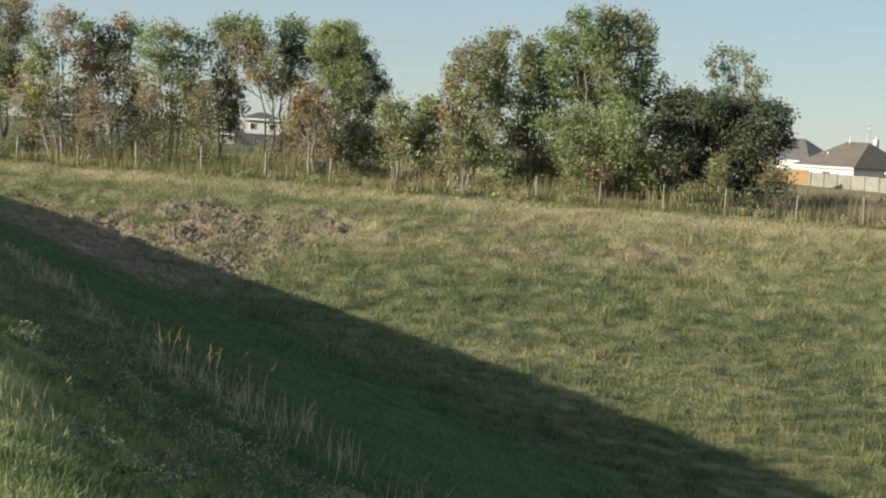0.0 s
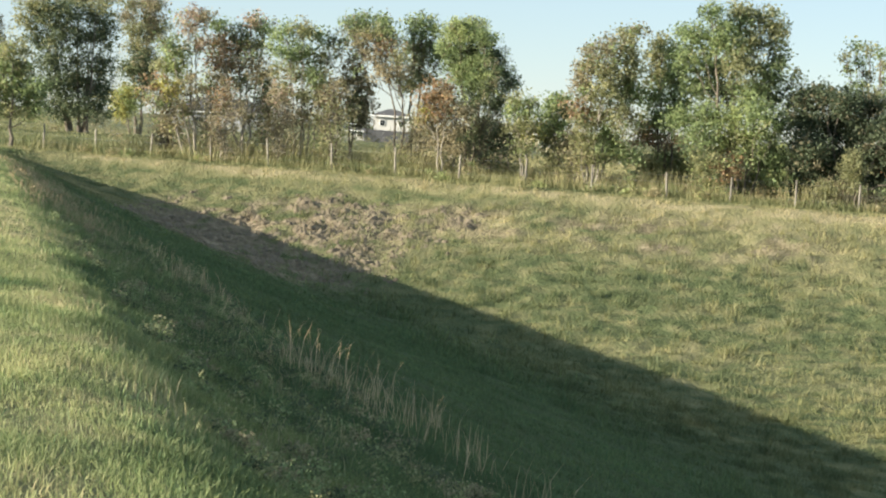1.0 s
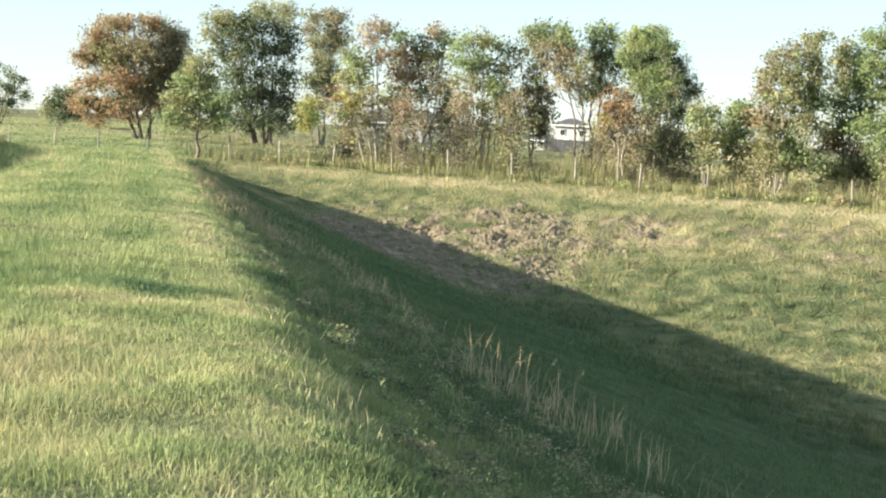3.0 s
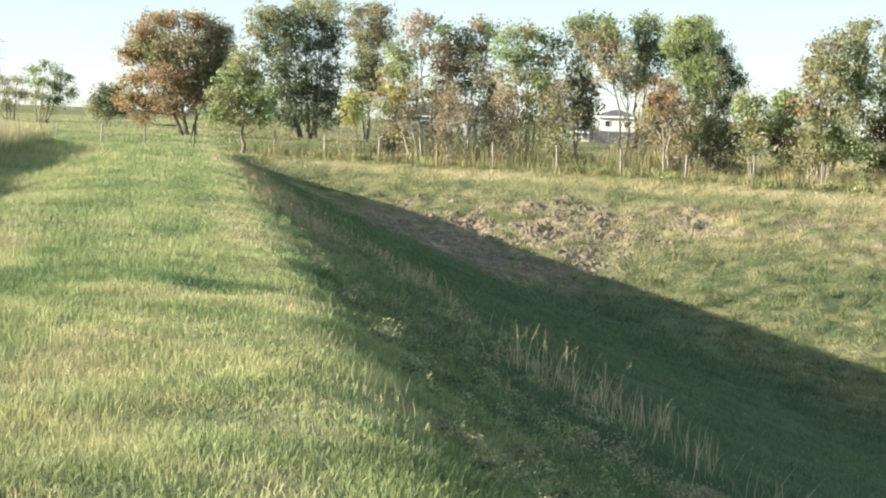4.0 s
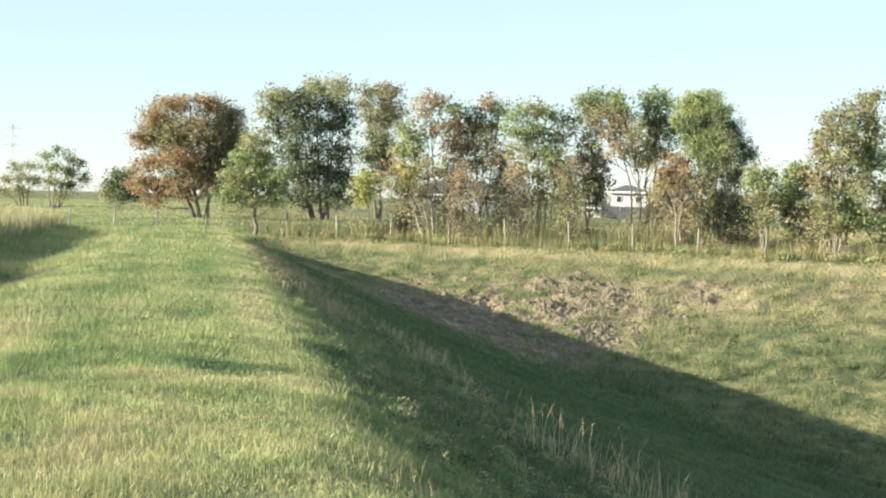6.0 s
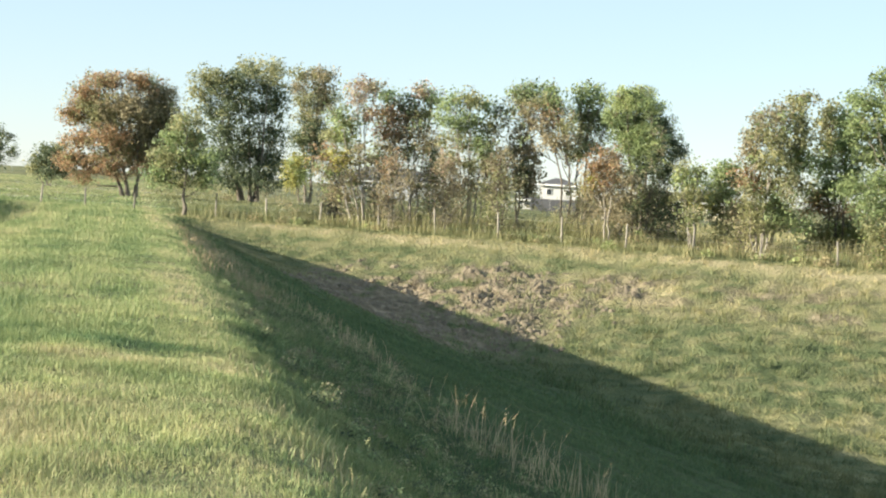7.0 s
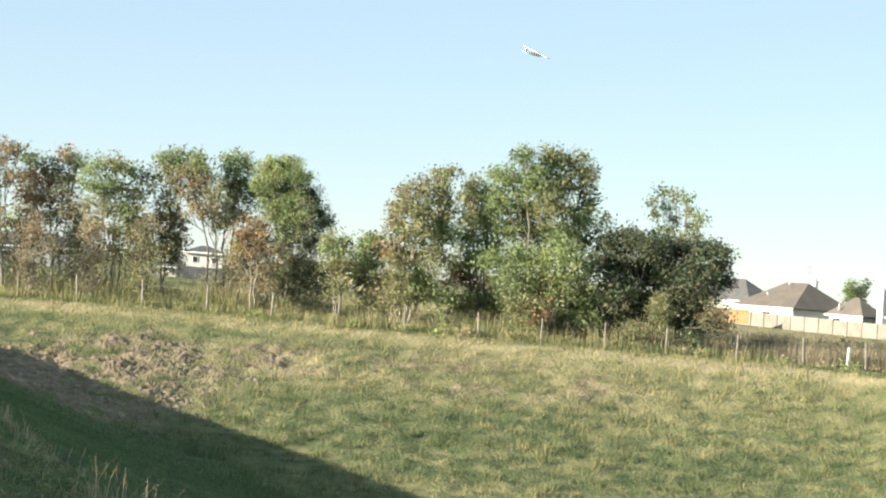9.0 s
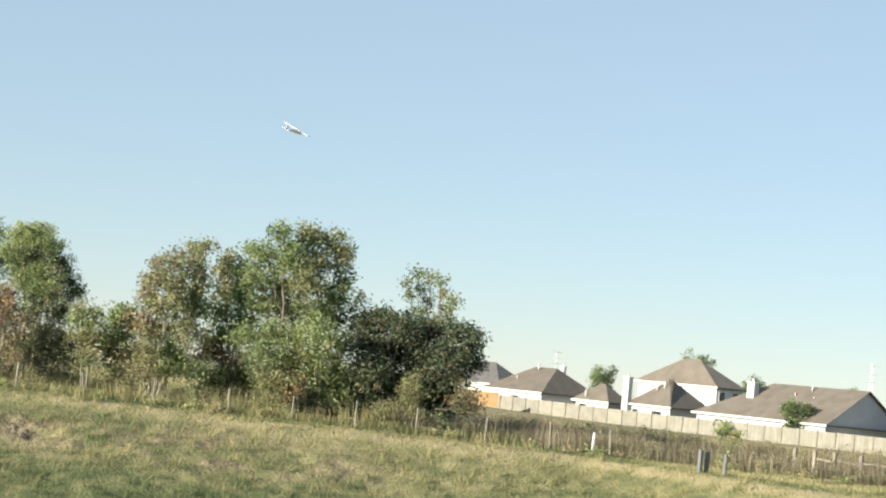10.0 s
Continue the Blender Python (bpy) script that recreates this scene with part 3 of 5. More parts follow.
def grown(label, az, r, lobes, seed, stems=1, trunk_r=0.1, leaf=0.115, twigs=60, fine=1.0, bark=None, tilt=0.0, loose=1.4, group="trees behind the wire fence", category="tree"):
    """lobes: (right, height above the datum, rx, rz in m, material, density); limbs run from the stems to every lobe."""
    rng = np.random.RandomState(seed)
    x, y = polar(az, r)
    z = z_at(x, y) - 0.05
    t = thing(category, label, category, group, (x, y, z))
    rt, fw = np.array([math.cos(radians(az)), -math.sin(radians(az)), 0]), np.array([math.sin(radians(az)), math.cos(radians(az)), 0])
    wide = max(abs(lb[0]) for lb in lobes)
    names = sorted({lb[4] for lb in lobes})
    calm = [k for k, q in enumerate(names) if q not in ("rust", "pink", "yellow")] or [0]
    pts, tone, hubs, tips = [], [], [], []
    for right, h, rx, rz, m, share in lobes:
        deep = math.sqrt(max(0.05, 1 - (right / (wide + 0.8)) ** 2)) * min(1.3, wide * 0.5)
        hub = rt * right + fw * rng.uniform(-1, 1) * deep + np.array([0, 0, h - z])
        hubs.append((hub, rx, rz))
        rx, rz = rx * loose, rz * loose
        n = int(60 * rx * rz * share * fine * (0.115 / leaf) ** 1.2) + 5
        d = rng.normal(size=(n, 3))
        d /= np.linalg.norm(d, axis=1)[:, None]
        c = hub + d * (rng.rand(n) ** 0.6 * (0.75 + 0.4 * rng.rand(n)))[:, None] * np.array([rx, rx, rz])
        c[:, 2] = np.maximum(c[:, 2], 0.15)
        tips.append(c)
        k = 24
        p = c[:, None, :] + np.clip(rng.normal(size=(n, k, 3)), -1.6, 1.6) * (leaf * 1.9 * (0.5 + 0.9 * rng.rand(n)))[:, None, None] * np.array([1, 1, 0.8])
        pts.append(p.reshape(-1, 3))
        tone.append(np.repeat(np.where(rng.rand(n) < 0.25, rng.choice(calm, size=n), names.index(m)), k))
    p, tone, tips = np.concatenate(pts), np.concatenate(tone), np.concatenate(tips)
    n = len(p)
    a = rng.normal(size=(n, 3))
    a /= np.linalg.norm(a, axis=1)[:, None]
    b = np.cross(a, rng.normal(size=(n, 3)))
    b /= np.linalg.norm(b, axis=1)[:, None]
    size = (leaf * (0.55 + 0.9 * rng.rand(n)))[:, None]
    fold = np.cross(a, b) * size * 0.15
    co = np.stack([p - a * size * 0.6, p + b * size * 0.36 + fold, p + a * size * 0.6, p - b * size * 0.36 + fold], 1).reshape(-1, 3)
    me = flat_mesh("crown", co, np.arange(4 * n), np.full(n, 4), [LEAF[m] for m in names], tone)
    # stems fan out, each carrying the lobes on its side
    tubes, order = [], sorted(range(len(hubs)), key=lambda k: float(hubs[k][0] @ rt))
    for k in range(stems):
        mine = [hubs[q] for q in order[k * len(order) // stems:(k + 1) * len(order) // stems]]
        if not mine:
            continue
        high = max(mine, key=lambda q: q[0][2])[0]
        foot = rt * ((k - (stems - 1) / 2) * trunk_r * 2.4 + rng.uniform(-0.1, 0.1)) + fw * rng.uniform(-0.35, 0.35)
        n = 10
        q = np.linspace(0, 1, n)[:, None]
        path = foot * (1 - q) + (high * np.array([0.85, 0.85, 0.93])) * q + rt * tilt * np.sin(np.pi * q) * -0.4
        path += np.concatenate([np.zeros((1, 3)), rng.normal(size=(n - 1, 3)) * 0.06 * np.array([1, 1, 0.2])])
        rad = trunk_r * (1 - 0.82 * np.linspace(0, 1, n) ** 0.8)
        rad[0] *= 1.4
        tubes.append(tube_arrays(path, rad, 7))
        for hub, rx, rz in mine:
            i = int(np.clip(np.searchsorted(path[:, 2], hub[2] * 0.62 - 0.2), 1, n - 2))
            q6 = np.linspace(0, 1, 6)[:, None]
            arm = path[i] * (1 - q6) + hub * q6 + np.sin(np.pi * q6) * np.array([0, 0, -0.08 * np.linalg.norm(hub - path[i])])
            arm += np.concatenate([np.zeros((1, 3)), rng.normal(size=(5, 3)) * 0.07])
            tubes.append(tube_arrays(arm, np.linspace(rad[i] * 0.55, 0.014, 6), 5))
    for c in tips[rng.permutation(len(tips))[:twigs]]:
        hub = min((h[0] for h in hubs), key=lambda q: np.linalg.norm(q - c))
        st = hub * np.array([0.85, 0.85, 0.9])
        q4 = np.linspace(0, 1, 4)[:, None]
        tubes.append(tube_arrays(st * (1 - q4) + c * q4 + rng.normal(size=(4, 3)) * 0.05, np.linspace(0.016, 0.005, 4), 4))
    part("trunk", tubes_mesh("trunk", tubes, bark or BARK), BARK, t)
    part("crown", me, None, t)
    return t


# brown on most right-hand lobes gives the crown's shaded side by leaf colour
grown("rust-red and green spreading tree in the open field", -7.02, 140, [(-2.21, 8.39, 1.24, 0.62, "rust", 1), (0.61, 8.46, 1.24, 0.62, "rust", 1), (-3.49, 7.27, 1.15, 0.8, "rust", 1), (1.93, 7.62, 0.97, 0.89, "brown", 1), (-4.42, 5.81, 0.89, 0.62, "rust", 1), (-2.61, 5.98, 1.51, 0.97, "olive", 1.2), (-0.45, 6.47, 1.68, 1.15, "brown", 1.2), (1.73, 6.08, 1.42, 1.24, "brown", 1.2), (2.84, 4.79, 0.62, 1.51, "brown", 1), (-3.87, 3.99, 1.15, 0.62, "rust", 0.8), (-1.72, 4.25, 1.51, 0.8, "rust", 0.8), (0.67, 4.08, 1.59, 1.15, "brown", 1.1), (2.43, 3.02, 0.97, 1.15, "brown", 1), (-4.63, 2.44, 0.8, 0.8, "rust", 0.9), (-2.98, 2.04, 1.24, 0.71, "rust", 0.8), (-1.25, 1.85, 1.33, 0.71, "rust", 0.6), (-0.83, 2.96, 1.77, 0.8, "olive", 0.8), (1.36, 2.12, 1.51, 0.71, "rust", 0.6), (-3.61, 0.85, 1.06, 0.35, "rust", 0.5)], 501, 3, 0.17, leaf=0.15, fine=1.25, group="trees in the open field")
grown("small pale green tree with a short trunk", -5.31, 90.5, [(-0, 4.32, 0.59, 0.46, "olive", 0.7), (-0.5, 3.45, 0.66, 0.53, "green", 0.8), (0.41, 3.36, 0.66, 0.59, "olive", 0.7), (-0.98, 2.4, 0.66, 0.53, "olive", 0.6), (-0.01, 2.44, 0.79, 0.59, "green", 0.8), (0.97, 2.21, 0.59, 0.72, "green", 0.8), (-1.08, 1.49, 0.79, 0.46, "green", 0.6), (-0.11, 1.52, 0.79, 0.39, "olive", 0.6), (1, 1.3, 0.53, 0.39, "green", 0.5)], 502, 1, 0.10, fine=1.3, loose=1.5)
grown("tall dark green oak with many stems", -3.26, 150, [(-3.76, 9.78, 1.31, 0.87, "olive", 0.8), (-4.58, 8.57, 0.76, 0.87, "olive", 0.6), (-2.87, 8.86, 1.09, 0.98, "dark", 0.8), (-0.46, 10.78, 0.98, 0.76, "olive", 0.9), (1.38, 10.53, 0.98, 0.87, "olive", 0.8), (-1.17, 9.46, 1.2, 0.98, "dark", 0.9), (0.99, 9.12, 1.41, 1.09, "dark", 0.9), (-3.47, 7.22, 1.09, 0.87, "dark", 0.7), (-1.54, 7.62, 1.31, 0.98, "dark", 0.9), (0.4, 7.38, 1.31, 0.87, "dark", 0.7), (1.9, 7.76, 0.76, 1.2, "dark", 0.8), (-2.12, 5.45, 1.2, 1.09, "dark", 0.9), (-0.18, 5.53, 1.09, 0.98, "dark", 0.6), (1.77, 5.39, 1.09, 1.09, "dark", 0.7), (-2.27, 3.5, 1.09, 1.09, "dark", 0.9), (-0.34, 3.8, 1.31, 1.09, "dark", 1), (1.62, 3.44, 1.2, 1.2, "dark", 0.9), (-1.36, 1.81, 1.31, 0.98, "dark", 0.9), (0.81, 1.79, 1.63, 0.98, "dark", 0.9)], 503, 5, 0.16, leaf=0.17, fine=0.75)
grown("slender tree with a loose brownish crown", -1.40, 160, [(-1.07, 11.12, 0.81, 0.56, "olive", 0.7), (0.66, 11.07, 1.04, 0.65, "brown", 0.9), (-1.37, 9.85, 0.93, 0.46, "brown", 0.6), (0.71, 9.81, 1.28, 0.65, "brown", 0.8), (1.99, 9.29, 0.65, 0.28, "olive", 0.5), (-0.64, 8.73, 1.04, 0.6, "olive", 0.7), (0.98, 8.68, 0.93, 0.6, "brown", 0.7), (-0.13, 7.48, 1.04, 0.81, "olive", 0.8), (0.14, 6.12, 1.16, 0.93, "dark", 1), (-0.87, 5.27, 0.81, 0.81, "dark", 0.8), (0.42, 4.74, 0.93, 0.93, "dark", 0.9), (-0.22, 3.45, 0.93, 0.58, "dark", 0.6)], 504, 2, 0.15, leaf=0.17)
grown("small yellow-green tree under the tall ones", -1.65, 158, [(-0.68, 3.27, 0.92, 0.57, "yellow", 0.9), (-0.98, 2.24, 0.87, 0.69, "yellow", 0.9), (-0.07, 2.16, 0.64, 0.8, "lime", 0.7), (-0.72, 1.33, 0.73, 0.34, "yellow", 0.6)], 505, 1, 0.08, leaf=0.16)
grown("pink and green sapling cluster with pale stems", 0.32, 90, [(-0.18, 6.58, 0.59, 0.34, "pink", 0.7), (-0.48, 5.99, 0.46, 0.31, "pink", 0.5), (0.41, 6.41, 0.31, 0.34, "brown", 0.5), (-1.29, 4.99, 0.65, 0.39, "green", 0.7), (-0.75, 4.56, 0.65, 0.46, "lime", 0.8), (0.07, 5.24, 0.52, 0.59, "pink", 0.35), (-1.71, 4, 0.59, 0.39, "olive", 0.7), (-0.92, 3.77, 0.65, 0.46, "lime", 0.6), (-1.93, 2.96, 0.52, 0.46, "rust", 0.6), (-1.15, 2.86, 0.72, 0.46, "yellow", 0.5), (-0.24, 3.02, 0.72, 0.59, "brown", 0.45), (-1.64, 2.06, 0.65, 0.52, "brown", 0.45), (-0.33, 1.85, 0.72, 0.59, "brown", 0.4), (-1.08, 1.04, 0.78, 0.46, "brown", 0.4)], 506, 4, 0.06, bark=BARK_PALE)
grown("orange and green tree with pale forked stems", 1.89, 91, [(-1.42, 6.16, 0.5, 0.32, "green", 0.7), (0.21, 6.48, 0.45, 0.37, "pink", 0.8), (-0.56, 5.93, 0.59, 0.37, "dark", 0.6), (0.88, 6.18, 0.59, 0.34, "green", 0.7), (-1.26, 5.39, 0.66, 0.42, "rust", 0.9), (-0.47, 5.28, 0.59, 0.46, "rust", 0.8), (0.45, 5.32, 0.66, 0.53, "olive", 0.7), (-1.62, 4.46, 0.53, 0.53, "rust", 0.6), (-0.83, 4.42, 0.73, 0.53, "rust", 0.7), (0.23, 4.33, 0.73, 0.53, "brown", 0.5), (-1.19, 3.49, 0.66, 0.53, "brown", 0.5), (-0.12, 3.27, 0.79, 0.59, "olive", 0.45), (0.91, 3.83, 0.59, 0.59, "brown", 0.5), (-1.27, 2.3, 0.73, 0.59, "brown", 0.4), (-0.07, 1.96, 0.92, 0.53, "brown", 0.35), (0.96, 2.39, 0.66, 0.59, "brown", 0.4)], 507, 4, 0.07, bark=BARK_PALE)
grown("green tree with several pale stems", 3.81, 89, [(-1.15, 6.01, 0.65, 0.39, "green", 0.8), (-0.32, 6.1, 0.58, 0.36, "olive", 0.8), (0.52, 5.88, 0.52, 0.34, "green", 0.6), (1.24, 5.45, 0.45, 0.39, "dark", 0.4), (-1.24, 5.05, 0.58, 0.45, "green", 0.7), (-0.21, 4.96, 0.71, 0.52, "green", 0.8), (0.82, 4.8, 0.58, 0.45, "olive", 0.6), (-0.82, 4.04, 0.71, 0.52, "olive", 0.6), (0.22, 3.88, 0.65, 0.52, "green", 0.8), (-1.03, 3.01, 0.65, 0.52, "brown", 0.5), (-0.12, 2.78, 0.77, 0.52, "olive", 0.5), (0.87, 3.59, 0.58, 0.58, "brown", 0.6), (1.17, 2.57, 0.65, 0.58, "rust", 0.4), (-0.34, 1.75, 0.9, 0.45, "brown", 0.4), (0.95, 1.67, 0.65, 0.45, "brown", 0.4)], 508, 5, 0.06, bark=BARK_PALE)
grown("dull brown leafy tree among the saplings", 5.37, 90, [(-0.04, 4.38, 0.52, 0.29, "brown", 0.7), (-0.47, 3.78, 0.46, 0.39, "brown", 0.8), (0.31, 3.68, 0.52, 0.46, "brown", 1), (-0.11, 3.01, 0.65, 0.46, "dark", 0.7), (0.48, 2.78, 0.46, 0.52, "brown", 0.9), (-0.07, 2.11, 0.65, 0.46, "olive", 0.7), (0.46, 1.74, 0.46, 0.39, "brown", 0.7)], 509, 2, 0.07)
grown("tall thin tree with green leaf tips and bare twigs", 6.78, 89, [(-2.65, 6.63, 0.36, 0.31, "green", 0.8), (-1.89, 6.78, 0.65, 0.36, "green", 0.9), (-0.93, 6.68, 0.49, 0.36, "green", 0.9), (-2.44, 6.13, 0.65, 0.31, "olive", 0.7), (-1.29, 6.16, 0.71, 0.34, "olive", 0.8), (-0.52, 6.06, 0.52, 0.31, "green", 0.7), (-2.04, 5.63, 0.71, 0.28, "brown", 0.6), (-0.76, 5.54, 0.65, 0.34, "rust", 0.6), (-2.39, 5.04, 0.58, 0.28, "brown", 0.5), (-1.24, 5.02, 0.77, 0.31, "brown", 0.6), (-0.1, 5.12, 0.52, 0.39, "olive", 0.5), (-0.7, 4.33, 0.9, 0.52, "brown", 0.6), (0.33, 3.99, 0.65, 0.52, "olive", 0.7)], 510, 2, 0.08, twigs=170, tilt=-1.5)
grown("narrow tree with a green top", 7.19, 91, [(0.02, 6.85, 0.4, 0.37, "green", 0.8), (0.6, 7.06, 0.34, 0.34, "green", 0.8), (1, 6.62, 0.29, 0.26, "green", 0.5), (0.37, 6.4, 0.59, 0.32, "green", 0.9), (0.07, 5.75, 0.66, 0.4, "olive", 0.7), (0.79, 5.7, 0.53, 0.37, "green", 0.7), (0.3, 5.04, 0.73, 0.46, "olive", 0.6), (1.32, 5.4, 0.46, 0.53, "green", 0.6), (0.34, 4.19, 0.79, 0.53, "olive", 0.6)], 511, 2, 0.08, twigs=90)
# lime top and dark lower right lobes paint sun and shade into the leaves
grown("soft willow-like tree, sunlit lime tone on top, shaded tone at lower right", 9.21, 88, [(-0.91, 6.68, 0.57, 0.31, "lime", 1), (-0.16, 6.77, 0.51, 0.31, "lime", 1), (-1.38, 6.23, 0.51, 0.36, "lime", 0.9), (-0.57, 6.13, 0.7, 0.41, "lime", 1), (0.36, 6.16, 0.51, 0.38, "green", 1), (-1.22, 5.48, 0.64, 0.46, "green", 1), (-0.23, 5.45, 0.7, 0.49, "green", 1), (0.71, 5.42, 0.51, 0.51, "dark", 1), (-0.82, 4.74, 0.77, 0.49, "green", 1), (0.31, 4.65, 0.77, 0.51, "green", 1), (1.24, 4.62, 0.46, 0.46, "dark", 0.9), (1.71, 4.01, 0.51, 0.31, "dark", 0.8), (-0.28, 4.01, 0.83, 0.46, "green", 0.9), (0.85, 3.86, 0.64, 0.46, "dark", 0.8), (0.13, 3.14, 0.89, 0.51, "dark", 0.7), (1.14, 2.99, 0.7, 0.51, "dark", 0.6), (0.44, 1.96, 0.64, 0.64, "dark", 0.9), (-0.15, 1.31, 0.77, 0.51, "dark", 0.8), (1.08, 1.48, 0.64, 0.51, "brown", 0.6)], 512, 4, 0.09, leaf=0.085, fine=1.7)
grown("orange-leaved shrub with dead pale branches", 8.14, 85.2, [(-0.12, 3.64, 0.49, 0.35, "rust", 0.8), (-0.58, 3.07, 0.56, 0.35, "rust", 0.8), (0.27, 3.11, 0.56, 0.35, "rust", 0.7), (-0.67, 2.46, 0.62, 0.35, "yellow", 0.6), (0.06, 2.37, 0.62, 0.43, "rust", 0.6), (0.9, 2.52, 0.62, 0.43, "brown", 0.5), (-0.52, 1.86, 0.62, 0.37, "brown", 0.6), (0.58, 1.77, 0.74, 0.43, "brown", 0.5), (0, 1.02, 0.74, 0.49, "brown", 0.4), (0.98, 0.81, 0.74, 0.49, "brown", 0.4)], 513, 2, 0.06, twigs=110, bark=BARK_PALE)
grown("thin pale green sapling by the fence", 10.94, 85, [(-0.58, 3.22, 0.44, 0.3, "olive", 0.7), (0.08, 3.1, 0.3, 0.22, "green", 0.5), (-0.74, 2.73, 0.49, 0.35, "green", 0.6), (-0.07, 2.51, 0.49, 0.35, "lime", 0.6), (-0.52, 2.01, 0.55, 0.37, "olive", 0.6), (0.14, 1.85, 0.49, 0.43, "yellow", 0.5), (-0.12, 1.06, 0.55, 0.49, "olive", 0.5)], 514, 3, 0.05, bark=BARK_PALE)
grown("small green tree beside the gap", 12.06, 87, [(-0.3, 3.45, 0.49, 0.29, "green", 0.8), (-0.56, 2.95, 0.58, 0.39, "green", 0.9), (0.07, 2.93, 0.49, 0.45, "green", 0.9), (-0.32, 2.17, 0.73, 0.49, "green", 0.9), (-0.06, 1.32, 0.65, 0.57, "olive", 0.7), (-0.88, 1.56, 0.49, 0.65, "olive", 0.7), (-0.11, 0.36, 0.73, 0.57, "olive", 0.7)], 515, 2, 0.06)
grown("brownish green tree on the edge of the thicket", 13.10, 84.5, [(1.73, 6.76, 0.38, 0.22, "brown", 0.7), (1.14, 6.46, 0.5, 0.44, "olive", 0.8), (-0.42, 5.9, 0.41, 0.25, "brown", 0.7), (0.36, 5.83, 0.63, 0.44, "brown", 0.8), (1.31, 5.62, 0.63, 0.5, "olive", 0.9), (-0.55, 4.94, 0.6, 0.5, "brown", 0.8), (0.47, 4.82, 0.71, 0.57, "olive", 0.9), (1.49, 4.69, 0.63, 0.57, "olive", 0.9), (-0.67, 3.99, 0.6, 0.53, "brown", 0.8), (0.35, 3.79, 0.75, 0.6, "olive", 0.9), (1.44, 3.75, 0.71, 0.6, "green", 0.9), (-0.79, 2.97, 0.63, 0.53, "rust", 0.6), (0.23, 2.76, 0.79, 0.57, "olive", 0.9), (1.32, 2.72, 0.71, 0.6, "olive", 0.9), (-0.6, 1.98, 0.71, 0.5, "olive", 0.8), (0.66, 1.72, 0.79, 0.53, "green", 0.8), (-0.02, 0.87, 0.86, 0.53, "olive", 0.7), (1.36, 1.01, 0.79, 0.57, "green", 0.8)], 516, 5, 0.07, bark=BARK_PALE)
grown("leafy green tree between the two crowns", 15.38, 86.5, [(-0.58, 6.44, 0.39, 0.29, "olive", 0.8), (0.48, 6.95, 0.35, 0.26, "green", 0.8), (-0.67, 5.78, 0.55, 0.42, "olive", 1), (0.11, 5.95, 0.55, 0.45, "green", 1), (-0.57, 4.83, 0.64, 0.58, "olive", 1), (-0.6, 3.7, 0.71, 0.61, "green", 1), (0.26, 4.59, 0.64, 0.64, "green", 1), (-0.48, 2.59, 0.72, 0.58, "green", 1), (0.41, 3.16, 0.71, 0.71, "green", 1), (-1.05, 1.97, 0.58, 0.48, "rust", 1), (-0.38, 1.64, 0.45, 0.42, "rust", 0.8), (0.72, 1.75, 0.48, 0.35, "rust", 0.7), (0.2, 0.74, 0.89, 0.58, "green", 0.9), (-0.73, 0.49, 0.8, 0.55, "olive", 0.8), (1.16, 0.67, 0.8, 0.64, "olive", 0.9)], 517, 3, 0.09)
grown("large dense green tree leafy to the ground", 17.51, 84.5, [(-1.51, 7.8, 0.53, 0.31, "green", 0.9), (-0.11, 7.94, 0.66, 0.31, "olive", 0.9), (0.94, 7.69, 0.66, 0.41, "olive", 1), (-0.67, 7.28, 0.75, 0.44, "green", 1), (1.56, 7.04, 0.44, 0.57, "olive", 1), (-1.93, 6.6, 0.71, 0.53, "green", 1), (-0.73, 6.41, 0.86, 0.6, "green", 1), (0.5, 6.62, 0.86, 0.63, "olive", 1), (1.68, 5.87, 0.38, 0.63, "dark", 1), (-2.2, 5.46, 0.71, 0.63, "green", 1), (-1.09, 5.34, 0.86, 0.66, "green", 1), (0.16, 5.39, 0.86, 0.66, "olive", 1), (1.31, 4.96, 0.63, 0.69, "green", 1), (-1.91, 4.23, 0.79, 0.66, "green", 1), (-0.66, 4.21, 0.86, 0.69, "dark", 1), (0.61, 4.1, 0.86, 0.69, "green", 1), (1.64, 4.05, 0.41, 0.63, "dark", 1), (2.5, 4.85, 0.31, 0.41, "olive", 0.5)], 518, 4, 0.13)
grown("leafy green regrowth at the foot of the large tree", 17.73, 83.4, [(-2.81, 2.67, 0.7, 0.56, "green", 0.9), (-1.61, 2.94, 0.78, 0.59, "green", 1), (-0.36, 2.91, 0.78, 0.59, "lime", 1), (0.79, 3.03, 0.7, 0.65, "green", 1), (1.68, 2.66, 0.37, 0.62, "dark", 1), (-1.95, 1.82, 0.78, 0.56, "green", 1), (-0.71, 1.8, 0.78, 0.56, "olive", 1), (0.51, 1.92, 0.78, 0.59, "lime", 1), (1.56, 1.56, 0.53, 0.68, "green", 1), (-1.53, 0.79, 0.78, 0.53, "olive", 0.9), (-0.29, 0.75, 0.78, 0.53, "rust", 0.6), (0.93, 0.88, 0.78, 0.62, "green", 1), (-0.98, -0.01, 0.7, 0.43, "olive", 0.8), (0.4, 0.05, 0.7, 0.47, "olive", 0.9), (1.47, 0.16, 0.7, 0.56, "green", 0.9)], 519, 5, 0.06)
